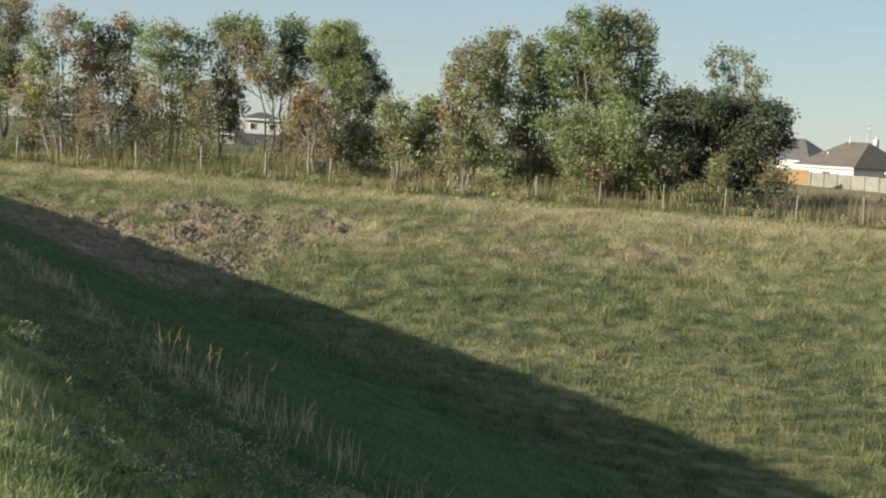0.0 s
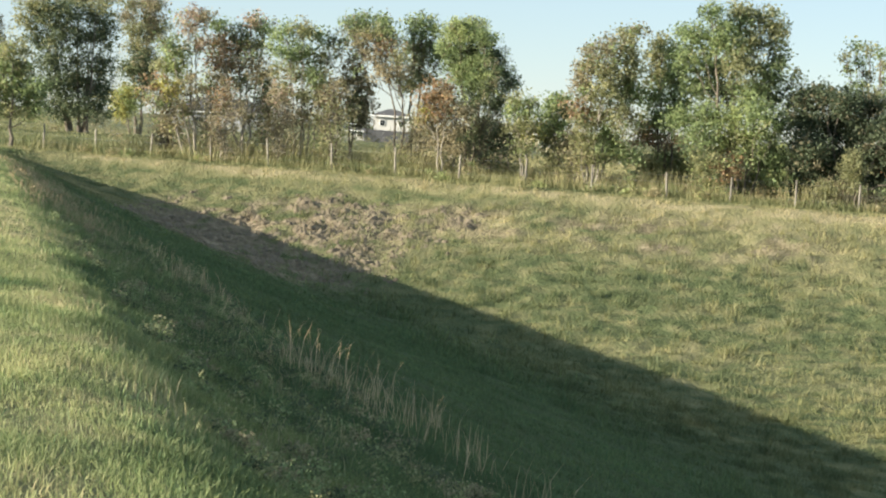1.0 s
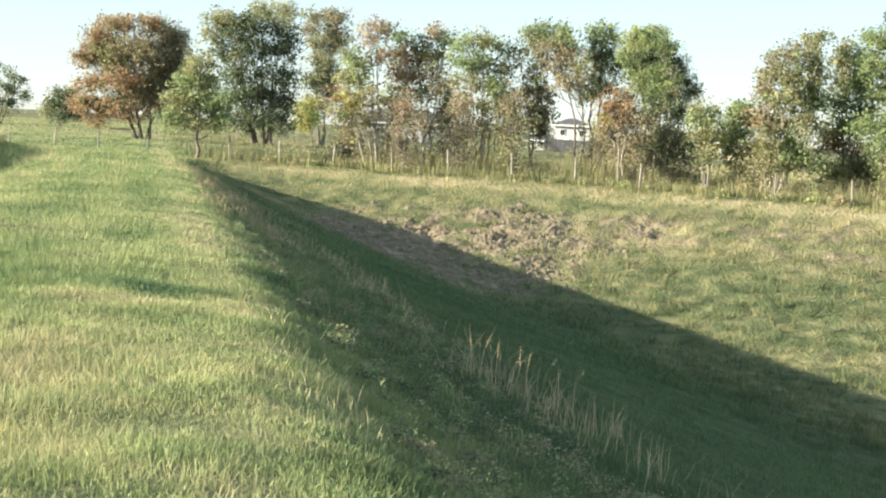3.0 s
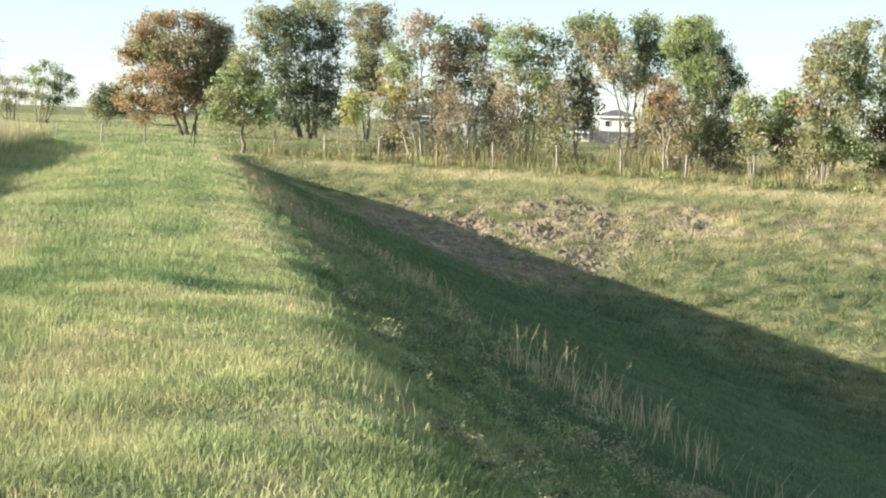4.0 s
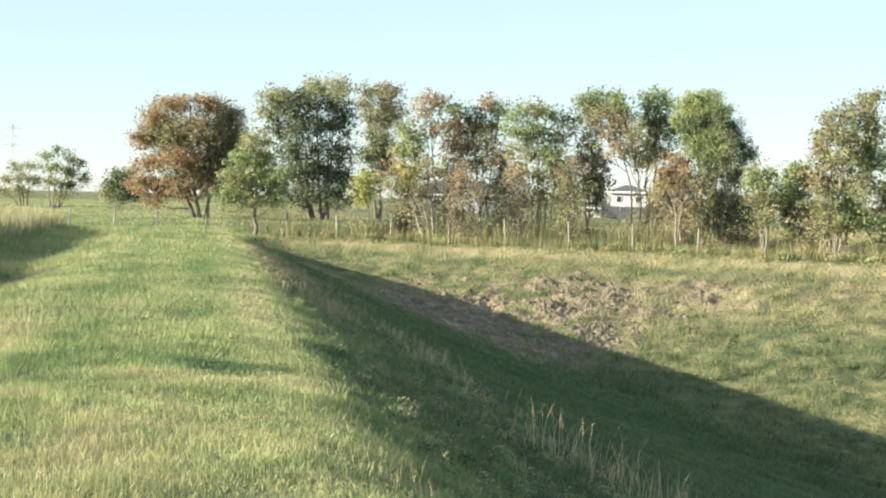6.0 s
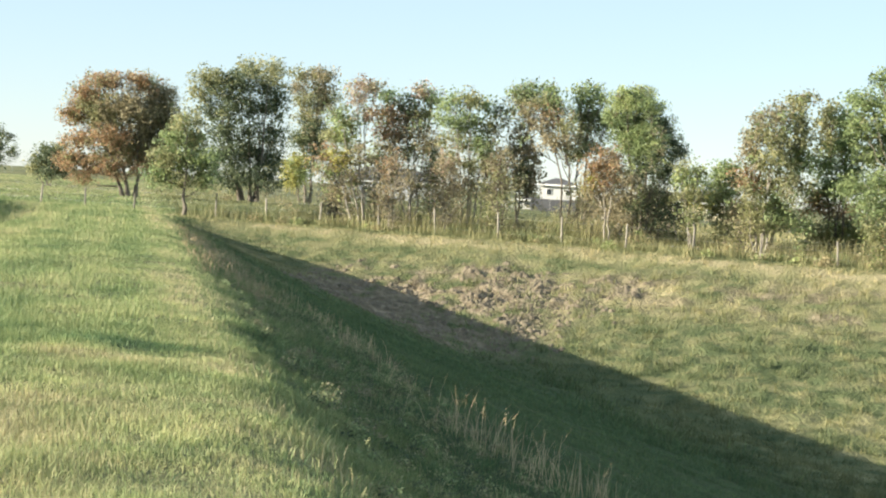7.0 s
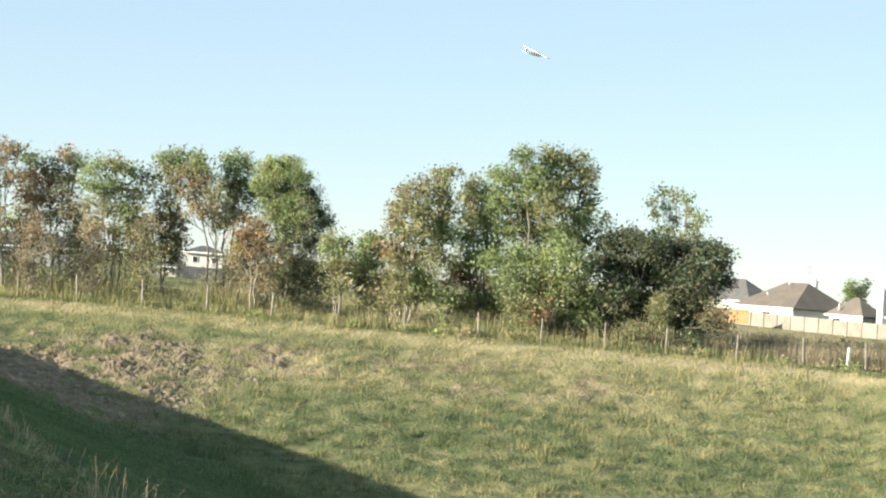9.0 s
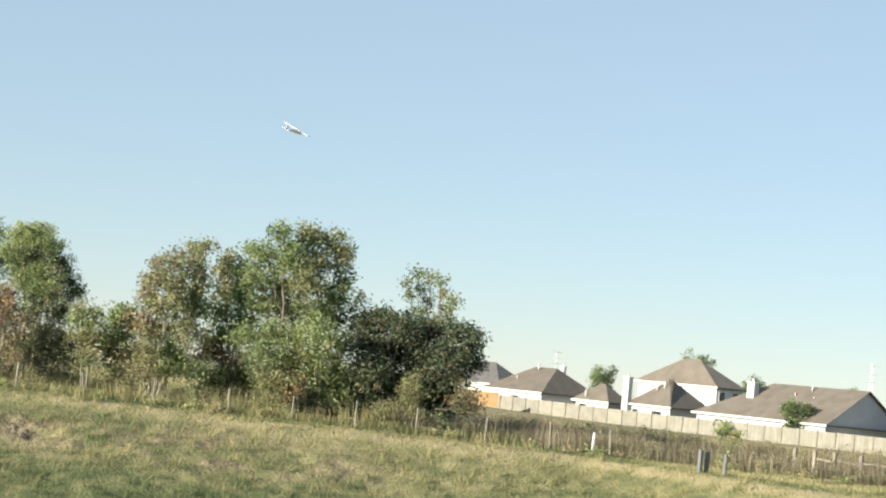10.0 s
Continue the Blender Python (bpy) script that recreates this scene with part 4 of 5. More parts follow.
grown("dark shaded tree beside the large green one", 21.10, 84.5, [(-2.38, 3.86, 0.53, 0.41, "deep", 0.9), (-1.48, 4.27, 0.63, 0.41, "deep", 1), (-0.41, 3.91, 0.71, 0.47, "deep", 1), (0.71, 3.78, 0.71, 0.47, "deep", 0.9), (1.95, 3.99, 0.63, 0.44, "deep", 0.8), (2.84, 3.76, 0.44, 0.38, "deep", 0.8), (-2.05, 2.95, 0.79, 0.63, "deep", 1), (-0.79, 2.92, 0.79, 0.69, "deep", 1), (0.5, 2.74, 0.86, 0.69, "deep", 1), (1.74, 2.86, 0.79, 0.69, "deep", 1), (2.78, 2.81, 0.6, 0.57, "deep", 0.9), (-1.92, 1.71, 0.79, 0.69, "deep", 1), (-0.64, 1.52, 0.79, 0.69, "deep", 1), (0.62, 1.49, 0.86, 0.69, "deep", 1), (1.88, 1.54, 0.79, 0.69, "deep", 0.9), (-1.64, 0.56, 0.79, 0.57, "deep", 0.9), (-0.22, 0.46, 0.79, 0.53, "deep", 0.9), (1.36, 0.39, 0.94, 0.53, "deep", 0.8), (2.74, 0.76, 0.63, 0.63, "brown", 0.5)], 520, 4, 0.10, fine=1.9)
grown("open-topped tree with sunlit leaf tufts", 21.73, 86.5, [(-1.16, 6.7, 0.45, 0.23, "green", 0.7), (-0.41, 6.52, 0.39, 0.21, "olive", 0.7), (-1.5, 6.13, 0.23, 0.14, "olive", 0.5), (0.18, 6.3, 0.32, 0.19, "green", 0.6), (-0.75, 5.88, 0.42, 0.23, "green", 0.6), (0.24, 5.74, 0.45, 0.24, "olive", 0.7), (0.83, 5.44, 0.32, 0.23, "green", 0.6), (-1.28, 5.5, 0.26, 0.19, "olive", 0.5), (-0.45, 5.31, 0.42, 0.23, "olive", 0.6), (0.47, 5.03, 0.48, 0.24, "green", 0.7), (-0.64, 4.76, 0.48, 0.26, "green", 0.7), (-1.27, 4.62, 0.35, 0.26, "dark", 0.7), (0.04, 4.46, 0.61, 0.29, "olive", 0.7), (-0.57, 4.12, 0.64, 0.32, "dark", 0.8), (0.69, 4.49, 0.32, 0.23, "olive", 0.5)], 521, 3, 0.06, twigs=60, fine=0.8, loose=0.85)
grown("dull pale green cone-shaped shrub by the fence", 21.39, 80.8, [(-0.25, 1.6, 0.33, 0.18, "olive", 1), (-0.32, 1.3, 0.54, 0.24, "olive", 1), (-0.14, 0.94, 0.66, 0.27, "olive", 1), (-0.2, 0.53, 0.6, 0.27, "olive", 1), (-0.13, 0.12, 0.42, 0.24, "olive", 0.8)], 522, 1, 0.04, leaf=0.07, twigs=20, fine=1.8, loose=1.1, category="shrub")
grown("low olive bush at the fence", 20.63, 81.3, [(-0.11, 0.15, 0.39, 0.27, "olive", 0.8), (-0.21, -0.31, 0.51, 0.33, "olive", 0.8), (0.19, -0.57, 0.45, 0.27, "brown", 0.7)], 523, 3, 0.02, leaf=0.08, twigs=20, fine=1.4, category="bush")
grown("distant olive-green tree in the field", -11.56, 200, [(-0.97, 5.35, 0.89, 0.57, "green", 0.6), (0.41, 5.88, 0.76, 0.44, "green", 0.6), (1.63, 5.1, 0.89, 0.57, "olive", 0.6), (2.85, 4.7, 0.76, 0.44, "dark", 0.5), (-0.35, 4.13, 1.14, 0.63, "green", 0.8), (1.47, 3.68, 1.27, 0.7, "dark", 0.8), (2.99, 3.09, 0.89, 0.57, "dark", 0.7), (-0.33, 2.59, 1.14, 0.7, "olive", 0.7), (1.49, 2.19, 1.27, 0.7, "dark", 0.8), (0.59, 1.18, 1.27, 0.51, "olive", 0.5)], 524, 5, 0.10, leaf=0.17, loose=1.15, fine=0.8, group="trees in the open field")
grown("distant pale olive tree in the field", -12.51, 210, [(-0.99, 4.16, 0.93, 0.53, "olive", 0.6), (0.77, 4.33, 0.93, 0.53, "olive", 0.6), (-0.35, 3.01, 1.46, 0.66, "olive", 0.7), (-1.92, 2.72, 0.8, 0.6, "olive", 0.6), (1.23, 2.6, 0.93, 0.66, "olive", 0.6), (-0.65, 1.72, 1.46, 0.6, "yellow", 0.5), (-2.09, 1.43, 0.8, 0.53, "olive", 0.5)], 525, 4, 0.10, leaf=0.17, loose=1.15, fine=0.8, group="trees in the open field")
grown("low dark bush in the open field", -9.56, 190, [(-0.04, 3.27, 0.96, 0.48, "dark", 0.8), (1.12, 3.59, 0.72, 0.48, "olive", 0.8), (-0.6, 2.26, 0.96, 0.6, "dark", 0.9), (0.85, 2.29, 1.08, 0.72, "dark", 0.9), (-1.46, 1.47, 0.72, 0.54, "olive", 0.7), (-0.01, 1.2, 1.32, 0.54, "dark", 0.8), (1.74, 1.53, 0.84, 0.72, "dark", 0.8)], 526, 4, 0.06, leaf=0.2, group="trees in the open field", category="bush")
grown("distant olive tree beyond the tall dry grass", -14.06, 220, [(0.86, 6.48, 0.97, 0.56, "green", 0.7), (-0.63, 5.89, 0.97, 0.7, "olive", 0.7), (1.35, 5.29, 0.83, 0.56, "olive", 0.6), (0.24, 4.71, 1.39, 0.7, "dark", 0.8), (0.73, 3.58, 0.97, 0.63, "olive", 0.7), (-0.7, 3.05, 1.11, 0.7, "olive", 0.7)], 527, 4, 0.10, leaf=0.17, loose=1.15, fine=0.8, group="trees in the open field")

# ---- undergrowth along the fence ----
def undergrowth(name, label, seed, count, place, size, mats, per=70, leaf=0.0, spread=0.2):
    """A low thicket of leafy and twiggy clumps, joined."""
    rng = np.random.RandomState(seed)
    lobes = []
    for _ in range(count):
        x, y = place(rng)
        h = size * (0.5 + rng.rand())
        lobes.append((x, y, z_at(x, y) + h * 0.45, h * 0.8, h * 0.55, mats[rng.randint(len(mats))], 7))
    me, tips = crown_mesh(name, rng, lobes, leaf or (0.14 if size > 3 else 0.095), None, per // 7 * (1 if size > 3 else 2), spread)
    return tagged(new(name, me), label, "undergrowth", kind="stuff")


def along_fence(v0, v1, n0, n1):
    def place(rng):
        v, n = rng.uniform(v0, v1), rng.uniform(n0, n1)
        return FENCE_D[0] * v + FENCE_N[0] * n, FENCE_D[1] * v + FENCE_N[1] * n
    return place


undergrowth("undergrowth", "low leafy bushes under the trees", 201, 130, along_fence(-44, -2, 82, 87), 0.8, ["olive", "brown", "green", "brown", "straw"], 140)
undergrowth("undergrowth", "brown dead weeds along the fence", 202, 150, along_fence(-4, 26, 82, 104), 0.7, ["brown", "brown", "straw", "olive"])
undergrowth("undergrowth", "straw-coloured tall weeds at the fence line", 203, 90, along_fence(-43, 24, 79.2, 81), 0.3, ["straw", "olive", "straw", "lime"])
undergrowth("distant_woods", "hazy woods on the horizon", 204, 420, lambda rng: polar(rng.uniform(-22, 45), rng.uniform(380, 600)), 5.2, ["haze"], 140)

BRUSH = leafy("dead_brush", [(0.0, (0.100, 0.094, 0.062)), (0.4, (0.165, 0.146, 0.100)), (0.7, (0.250, 0.215, 0.150)), (1.0, (0.360, 0.310, 0.215))], 0.3, "dry")


def weeds(name, label, seed, v0, v1, n0, n1, count, tall, wide, dry0, dry1, mat=None):
    """Upright dead weeds in tussocks along the fence."""
    rng = np.random.RandomState(seed)
    v, n = v0 + (v1 - v0) * rng.rand(count), n0 + (n1 - n0) * rng.rand(count)
    x, y = FENCE_D[0] * v + FENCE_N[0] * n, FENCE_D[1] * v + FENCE_N[1] * n
    keep = rng.rand(count) < 1.5 * value_noise(x, y, 1.5, 41) ** 1.5
    x, y = x[keep], y[keep]
    m = len(x)
    h = tall * (0.4 + 0.7 * rng.rand(m)) * (0.45 + 1.0 * value_noise(x, y, 2.2, 42))
    dry = np.clip(dry0 + (dry1 - dry0) * value_noise(x, y, 1.8, 43) + 0.2 * (rng.rand(m) - 0.5), 0, 1)
    co, loops, counts, d = blades(rng, x, y, h, wide * (0.5 + rng.rand(m)), dry, 2, 0.12)
    me = flat_mesh(name, co, loops, counts, [mat or ROUGH])
    me.attributes.new("dry", "FLOAT", "POINT").data.foreach_set("value", d.astype(np.float32))
    tagged(new(name, me), label, "weeds", kind="stuff")


weeds("weeds", "grey-brown dead weeds and tall grass behind the fence", 211, -7, 28, 80.6, 112, 90000, 1.05, 0.026, 0.15, 0.9, BRUSH)
weeds("weeds", "tall green and straw weeds along the wire fence", 212, -47, 0, 79.3, 84, 22000, 0.62, 0.026, 0.25, 0.8)
weeds("weeds", "rough grass under the tree row", 213, -44, 0, 83, 96, 18000, 0.60, 0.035, 0.2, 0.7)

weeds("brush", "grey-brown twiggy brush under the saplings", 214, -41, -6, 81.2, 88, 22000, 1.35, 0.016, 0.45, 1.0)
# ---- wire fence ----
wire_fence = thing("wire_fence", "wire fence on weathered wooden posts", "fence")
post_me = None
rngf = random.Random(5)
tops = []
for az in (-12.6, -11.1, -9.72, -8.37, -6.84, -5.28, -4.28, -2.67, -0.96, 0.93, 2.74, 4.77, 6.80, 8.85, 10.97, 13.11, 15.50, 17.51, 19.54, 21.48, 23.70, 25.78, 27.70):
    r = 80 / math.cos(radians(az - 25))
    x, y = polar(az, r)
    z = z_at(x, y)
    if post_me is None:
        bm = bmesh.new()
        bmesh.ops.create_cone(bm, cap_ends=True, segments=8, radius1=0.055, radius2=0.045, depth=1.45, matrix=Matrix.Translation((0, 0, 0.525)))
        post_me = bpy.data.meshes.new("post")
        bm.to_mesh(post_me)
        bm.free()
        post_me.materials.append(POST_WOOD)
    ob = part("post", post_me, None, wire_fence)
    ob.matrix_world = pose(x, y, z, rngf.uniform(-3, 3), rngf.uniform(-4, 4), 0) @ Matrix.Diagonal((1, 1, 0.8 if az < -6 else rngf.uniform(0.93, 1.05), 1))
    tops.append((x, y, z))
for hgt in (0.35, 0.7, 1.05):
    part("wire", tubes_mesh("wire", [tube_arrays([(x, y, z + hgt) for x, y, z in tops], [0.0025] * len(tops), 4)], STEEL), STEEL, wire_fence)
part_post = part("white_post", box((0.09, 0.09, 1.1), (0, 0, 0.5), 0.01), WHITE_PAINT, wire_fence, "white-painted leaning post")
wx, wy = polar(27.12, 80.0)
part_post.matrix_world = pose(wx, wy, z_at(wx, wy), 0, 4, 10)

# rail fence and gate posts past the end of the wire
rail_fence = thing("rail_fence", "weathered wooden rail fence beside the path", "fence")
rail_pts = []
for az, r in ((33.45, 89), (34.05, 88.5), (34.66, 88), (35.47, 87.5), (37.2, 86.5)):
    x, y = polar(az, r)
    rail_pts.append((x, y, z_at(x, y)))
    p = part("post", box((0.16, 0.16, 1.35), (0, 0, 0.55), 0.015), POST_WOOD, rail_fence)
    p.matrix_world = pose(x, y, z_at(x, y), 1.5, -2, 20)
for a, b in zip(rail_pts[1:], rail_pts[2:]):
    for hgt in (0.45, 0.85):
        part("rail", tubes_mesh("rail", [tube_arrays([(a[0], a[1], a[2] + hgt), ((a[0] + b[0]) / 2, (a[1] + b[1]) / 2, (a[2] + b[2]) / 2 + hgt - 0.03), (b[0], b[1], b[2] + hgt - 0.1)], [0.06, 0.055, 0.05], 6)], POST_WOOD), POST_WOOD, rail_fence)

# young trees in plastic guards
for az, r, hgt in ((30.53, 74.0, 0.95), (30.74, 74.3, 0.92)):
    x, y = polar(az, r)
    g = thing("tree_guard", "grey-blue plastic tree guard on a stake", "tree guard", "tree guards on the bank", (x, y, z_at(x, y) - 0.03))
    bm = bmesh.new()
    bmesh.ops.create_cone(bm, cap_ends=False, segments=12, radius1=0.085, radius2=0.08, depth=hgt, matrix=Matrix.Translation((0, 0, hgt / 2)))
    bmesh.ops.solidify(bm, geom=bm.faces[:], thickness=0.006)
    part("tube", bm, TUBE, g)
    part("stake", box((0.04, 0.04, hgt + 0.3), (0.11, 0, (hgt + 0.3) / 2 - 0.05), 0.004), POST_WOOD, g)
sap = tree("young sapling with bright leaves in a guard", 31.33, 74.0, 2.35, [(0, .85, .42, .3, "lime", 1), (.35, .72, .3, .2, "yellow", .5), (-.3, .75, .28, .2, "lime", .5)], 140, 1, 0.02, 0.11, 16, 16, 0.12, twigs=14, group="tree guards on the bank", category="sapling")
bm = bmesh.new()
bmesh.ops.create_cone(bm, cap_ends=False, segments=12, radius1=0.085, radius2=0.08, depth=0.9, matrix=Matrix.Translation((0, 0, 0.47)))
bmesh.ops.solidify(bm, geom=bm.faces[:], thickness=0.006)
part("tube", bm, TUBE, sap, "grey-blue plastic tree guard")

# ---- houses behind the board fence ----
FP, FD, FB = (94.5, 216.0), (0.3157, -0.9489), (0.9489, 0.3157)   # fence: a point, along, back
FENCE_TURN = -71.6


def fence_q(az, back=0.0):
    """How far along the board fence (or a line behind it) a bearing meets it."""
    px, py = FP[0] + FB[0] * back, FP[1] + FB[1] * back
    t = math.tan(radians(az))
    return (px - t * py) / (t * FD[1] - FD[0])


def fence_xy(q, back=0.0):
    return FP[0] + FD[0] * q + FB[0] * back, FP[1] + FD[1] * q + FB[1] * back


def roof_bm(w, d, eave, ridge, hip_l, hip_r, over=0.45, thick=0.16):
    bm = bmesh.new()
    a, b = w / 2 + over, d / 2 + over
    e = [bm.verts.new(p) for p in ((-a, -b, eave), (a, -b, eave), (a, b, eave), (-a, b, eave))]
    f = [bm.verts.new((v.co.x, v.co.y, eave - thick)) for v in e]
    l = bm.verts.new((-a + hip_l, 0, ridge))
    r = bm.verts.new((a - hip_r, 0, ridge))
    bm.faces.new((e[0], e[1], r, l))
    bm.faces.new((e[2], e[3], l, r))
    bm.faces.new((e[3], e[0], l))
    if hip_r:
        bm.faces.new((e[1], e[2], r))
    for i in range(4):
        bm.faces.new((f[i], f[(i + 1) % 4], e[(i + 1) % 4], e[i]))
    bm.faces.new(f[::-1])
    return bm


def window_on(house, x, y, z, w, h, name="window"):
    """A framed window on the front wall, with panes."""
    win = part(name, box((w + 0.16, 0.10, h + 0.16), (x, y - 0.03, z), 0.01), TRIM, house, "white-framed window")
    for k in (-1, 1):
        part("pane", box((w / 2 - 0.03, 0.03, h), (x + k * w / 4, y - 0.09, z)), PANE, win)
    return win


def house(label, x, y, z, turn, w, d, eave, ridge, hip_l, hip_r, wall, roof, windows=(), chimneys=(), vents=(), side_windows=(), group="houses of the estate"):
    h = thing("house", label, "house", group, (x, y, z - 0.1), turn)
    part("wall", box((w, d, eave - 0.10), (0, 0, eave / 2 - 0.02)), wall, h)
    part("roof", roof_bm(w, d, eave + 0.1, ridge, hip_l, hip_r), roof, h)
    if not hip_r:
        bm = bmesh.new()
        tri = [bm.verts.new((w / 2 - k, yy, zz)) for k in (0.02, 0.14) for yy, zz in ((-d / 2 - 0.2, eave + 0.1), (d / 2 + 0.2, eave + 0.1), (0, ridge - 0.12))]
        bm.faces.new(tri[:3]), bm.faces.new(tri[3:][::-1])
        for k in range(3):
            bm.faces.new((tri[k], tri[3 + k], tri[3 + (k + 1) % 3], tri[(k + 1) % 3]))
        part("gable", bm, wall, h, "pale grey gable wall")
    part("fascia", box((w + 0.94, 0.05, 0.22), (0, -d / 2 - 0.49, eave + 0.01)), TRIM, h, "white fascia board")
    for wx_, wz_, ww_, wh_ in windows:
        window_on(h, wx_, -d / 2, wz_, ww_, wh_)
    for sy_, sz_, sw_, sh_ in side_windows:
        win = part("window", box((0.10, sw_ + 0.16, sh_ + 0.16), (w / 2 + 0.03, sy_, sz_), 0.01), TRIM, h, "white-framed window")
        for k in (-1, 1):
            part("pane", box((0.03, sw_ / 2 - 0.03, sh_), (w / 2 + 0.09, sy_ + k * sw_ / 4, sz_)), PANE, win)
    for cx, cy, cw, ct in chimneys:
        ch = part("chimney", box((cw, cw * 0.8, ct), (cx, cy, ct / 2), 0.02), wall, h, "clad chimney")
        part("cap", box((cw + 0.2, cw * 0.8 + 0.2, 0.12), (cx, cy, ct + 0.06), 0.02), TRIM, ch)
        bm = bmesh.new()
        bmesh.ops.create_cone(bm, cap_ends=True, segments=10, radius1=0.14, radius2=0.12, depth=0.4, matrix=Matrix.Translation((cx, cy, ct + 0.3)))
        part("flue", bm, STEEL, ch)
    for vx, vy, vz in vents:
        bm = bmesh.new()
        bmesh.ops.create_cone(bm, cap_ends=True, segments=8, radius1=0.09, radius2=0.09, depth=0.9, matrix=Matrix.Translation((vx, vy, vz)))
        part("vent_pipe", bm, STEEL, h)
    return h


def on_fence(az_l, az_c, az_r, back):
    """Front wall between two bearings, with the far end of the side wall at the third."""
    ql, qr = fence_q(az_l, back), fence_q(az_c, back)
    fx, fy = fence_xy(qr, back)
    t = math.tan(radians(az_r))
    d = (t * fy - fx) / (FB[0] - t * FB[1])
    x, y = fence_xy((ql + qr) / 2, back + d / 2)
    return x, y, z_at(x, y), FENCE_TURN, abs(qr - ql), d


house("dark brown hip-roofed house", *on_fence(21.5, 24.0, 24.9, 28), 3.0, 6.5, 5, 5, SIDING, ROOF_GREY, vents=[(2, -2, 5.6)])
house("brown-roofed white single-storey house", *on_fence(23.58, 25.36, 27.15, 7), 2.75, 6.3, 4.4, 3.4, SIDING, ROOF, windows=[(-3.5, 1.6, 1.2, 1.1), (0.5, 1.6, 1.6, 1.1)], chimneys=[(2.6, 1.2, 0.6, 6.6)], vents=[(-2, -3, 4.4), (-3.5, -2.6, 4.4), (0, -1, 6.4)])
house("low brown-roofed porch house", *on_fence(26.48, 27.5, 28.1, 5), 2.5, 4.9, 2.9, 2.9, SIDING, ROOF, windows=[(-1.5, 1.6, 1.2, 1.0)], vents=[(-1, -2, 3.6)])
house("white house with brown hip roof and chimney", *on_fence(28.2, 29.46, 30.65, 6), 2.75, 6.5, 4.2, 4.2, SIDING, ROOF, windows=[(-2.4, 1.7, 1.0, 1.0), (1.2, 1.7, 1.6, 1.0)], chimneys=[(-3.6, -4.0, 0.95, 6.0)], vents=[(-0.5, -2, 5.2), (0.3, -1.5, 5.6)])
house("two-storey white house with pyramid roof", *on_fence(28.4, 30.86, 31.65, 24), 6.0, 9.6, 6.0, 6.0, SIDING, ROOF, windows=[(-2.0, 4.9, 1.0, 1.3)], side_windows=[(-1.5, 4.9, 1.1, 1.2), (1.2, 4.9, 1.1, 1.2)])
house("long brown-roofed house with grey gable", *on_fence(30.3, 34.3, 36.6, 6), 2.6, 7.0, 6.0, 0, SIDING_GREY, ROOF, windows=[(-6, 1.6, 1.4, 1.0)], chimneys=[(-4.6, -3.2, 1.1, 6.8)], vents=[(1.0, -2.2, 5.6), (4, -2.5, 5.3), (2.5, -1.0, 6.6)])
house("far brown-roofed house at the end of the row", *on_fence(36.4, 38.0, 39.5, 14), 2.7, 6.6, 5, 5, SIDING, ROOF)

board_fence = thing("board_fence", "weathered cedar board fence along the back gardens", "fence")
bm = bmesh.new()
for k in range(16):
    add_box(bm, (0.142, 0.02, 1.80 - 0.02 * (k % 3 == 0)), (-1.13 + k * 0.1507, 0, 0.92))
add_box(bm, (2.36, 0.05, 0.09), (0, 0.04, 1.55))
add_box(bm, (2.36, 0.05, 0.09), (0, 0.04, 0.35))
panel_me = bpy.data.meshes.new("panel")
bm.to_mesh(panel_me)
bm.free()
panel_me.materials.append(BOARD)
post_bm = box((0.10, 0.10, 2.05), (0, 0, 0.95), 0.01)
fpost_me = bpy.data.meshes.new("fence_post")
post_bm.to_mesh(fpost_me)
post_bm.free()
fpost_me.materials.append(POST_DARK)
board_me = bpy.data.meshes.new("board")
bm = box((0.142, 0.02, 1.80), (0, 0, 0.92))
bm.to_mesh(board_me)
bm.free()
board_me.materials.append(BOARD)
rails_me = bpy.data.meshes.new("panel")
bm = bmesh.new()
add_box(bm, (2.36, 0.05, 0.09), (0, 0.04, 1.55))
add_box(bm, (2.36, 0.05, 0.09), (0, 0.04, 0.35))
bm.to_mesh(rails_me)
bm.free()
rails_me.materials.append(BOARD)
q, count = fence_q(38.5), 0
while q > fence_q(22.6):
    x, y = fence_xy(q)
    z = z_at(x, y)
    m = pose(x, y, z, rngf.uniform(-1.5, 1.5), rngf.uniform(-0.6, 0.6), FENCE_TURN)
    ob = part("panel", rails_me if count < 18 else panel_me, None, board_fence)
    ob.matrix_world = m
    if count < 18:
        for k in range(16):
            bd = part("board", board_me, None, ob)
            bd.matrix_world = m @ pose(-1.13 + k * 0.1507, 0, -0.02 * (k % 3 == 0) + rngf.uniform(-0.008, 0.008))
    else:
        tagged(ob, kind="stuff")
    x, y = fence_xy(q - 1.22, -0.03)
    ob = part("fence_post", fpost_me, None, board_fence)
    ob.matrix_world = pose(x, y, z_at(x, y), 0, 0, FENCE_TURN)
    q -= 2.44
    count += 1
side_fence = thing("side_fence", "new orange-brown board fence between gardens", "fence")
new_panel = panel_me.copy()
new_panel.materials.clear()
new_panel.materials.append(BOARD_NEW)
for k in range(6):
    x, y = polar(21.6 + k * 0.42, 226)
    ob = part("panel", new_panel, None, side_fence)
    ob.matrix_world = pose(x, y, z_at(x, y) + 0.2, 0, 0, -22)

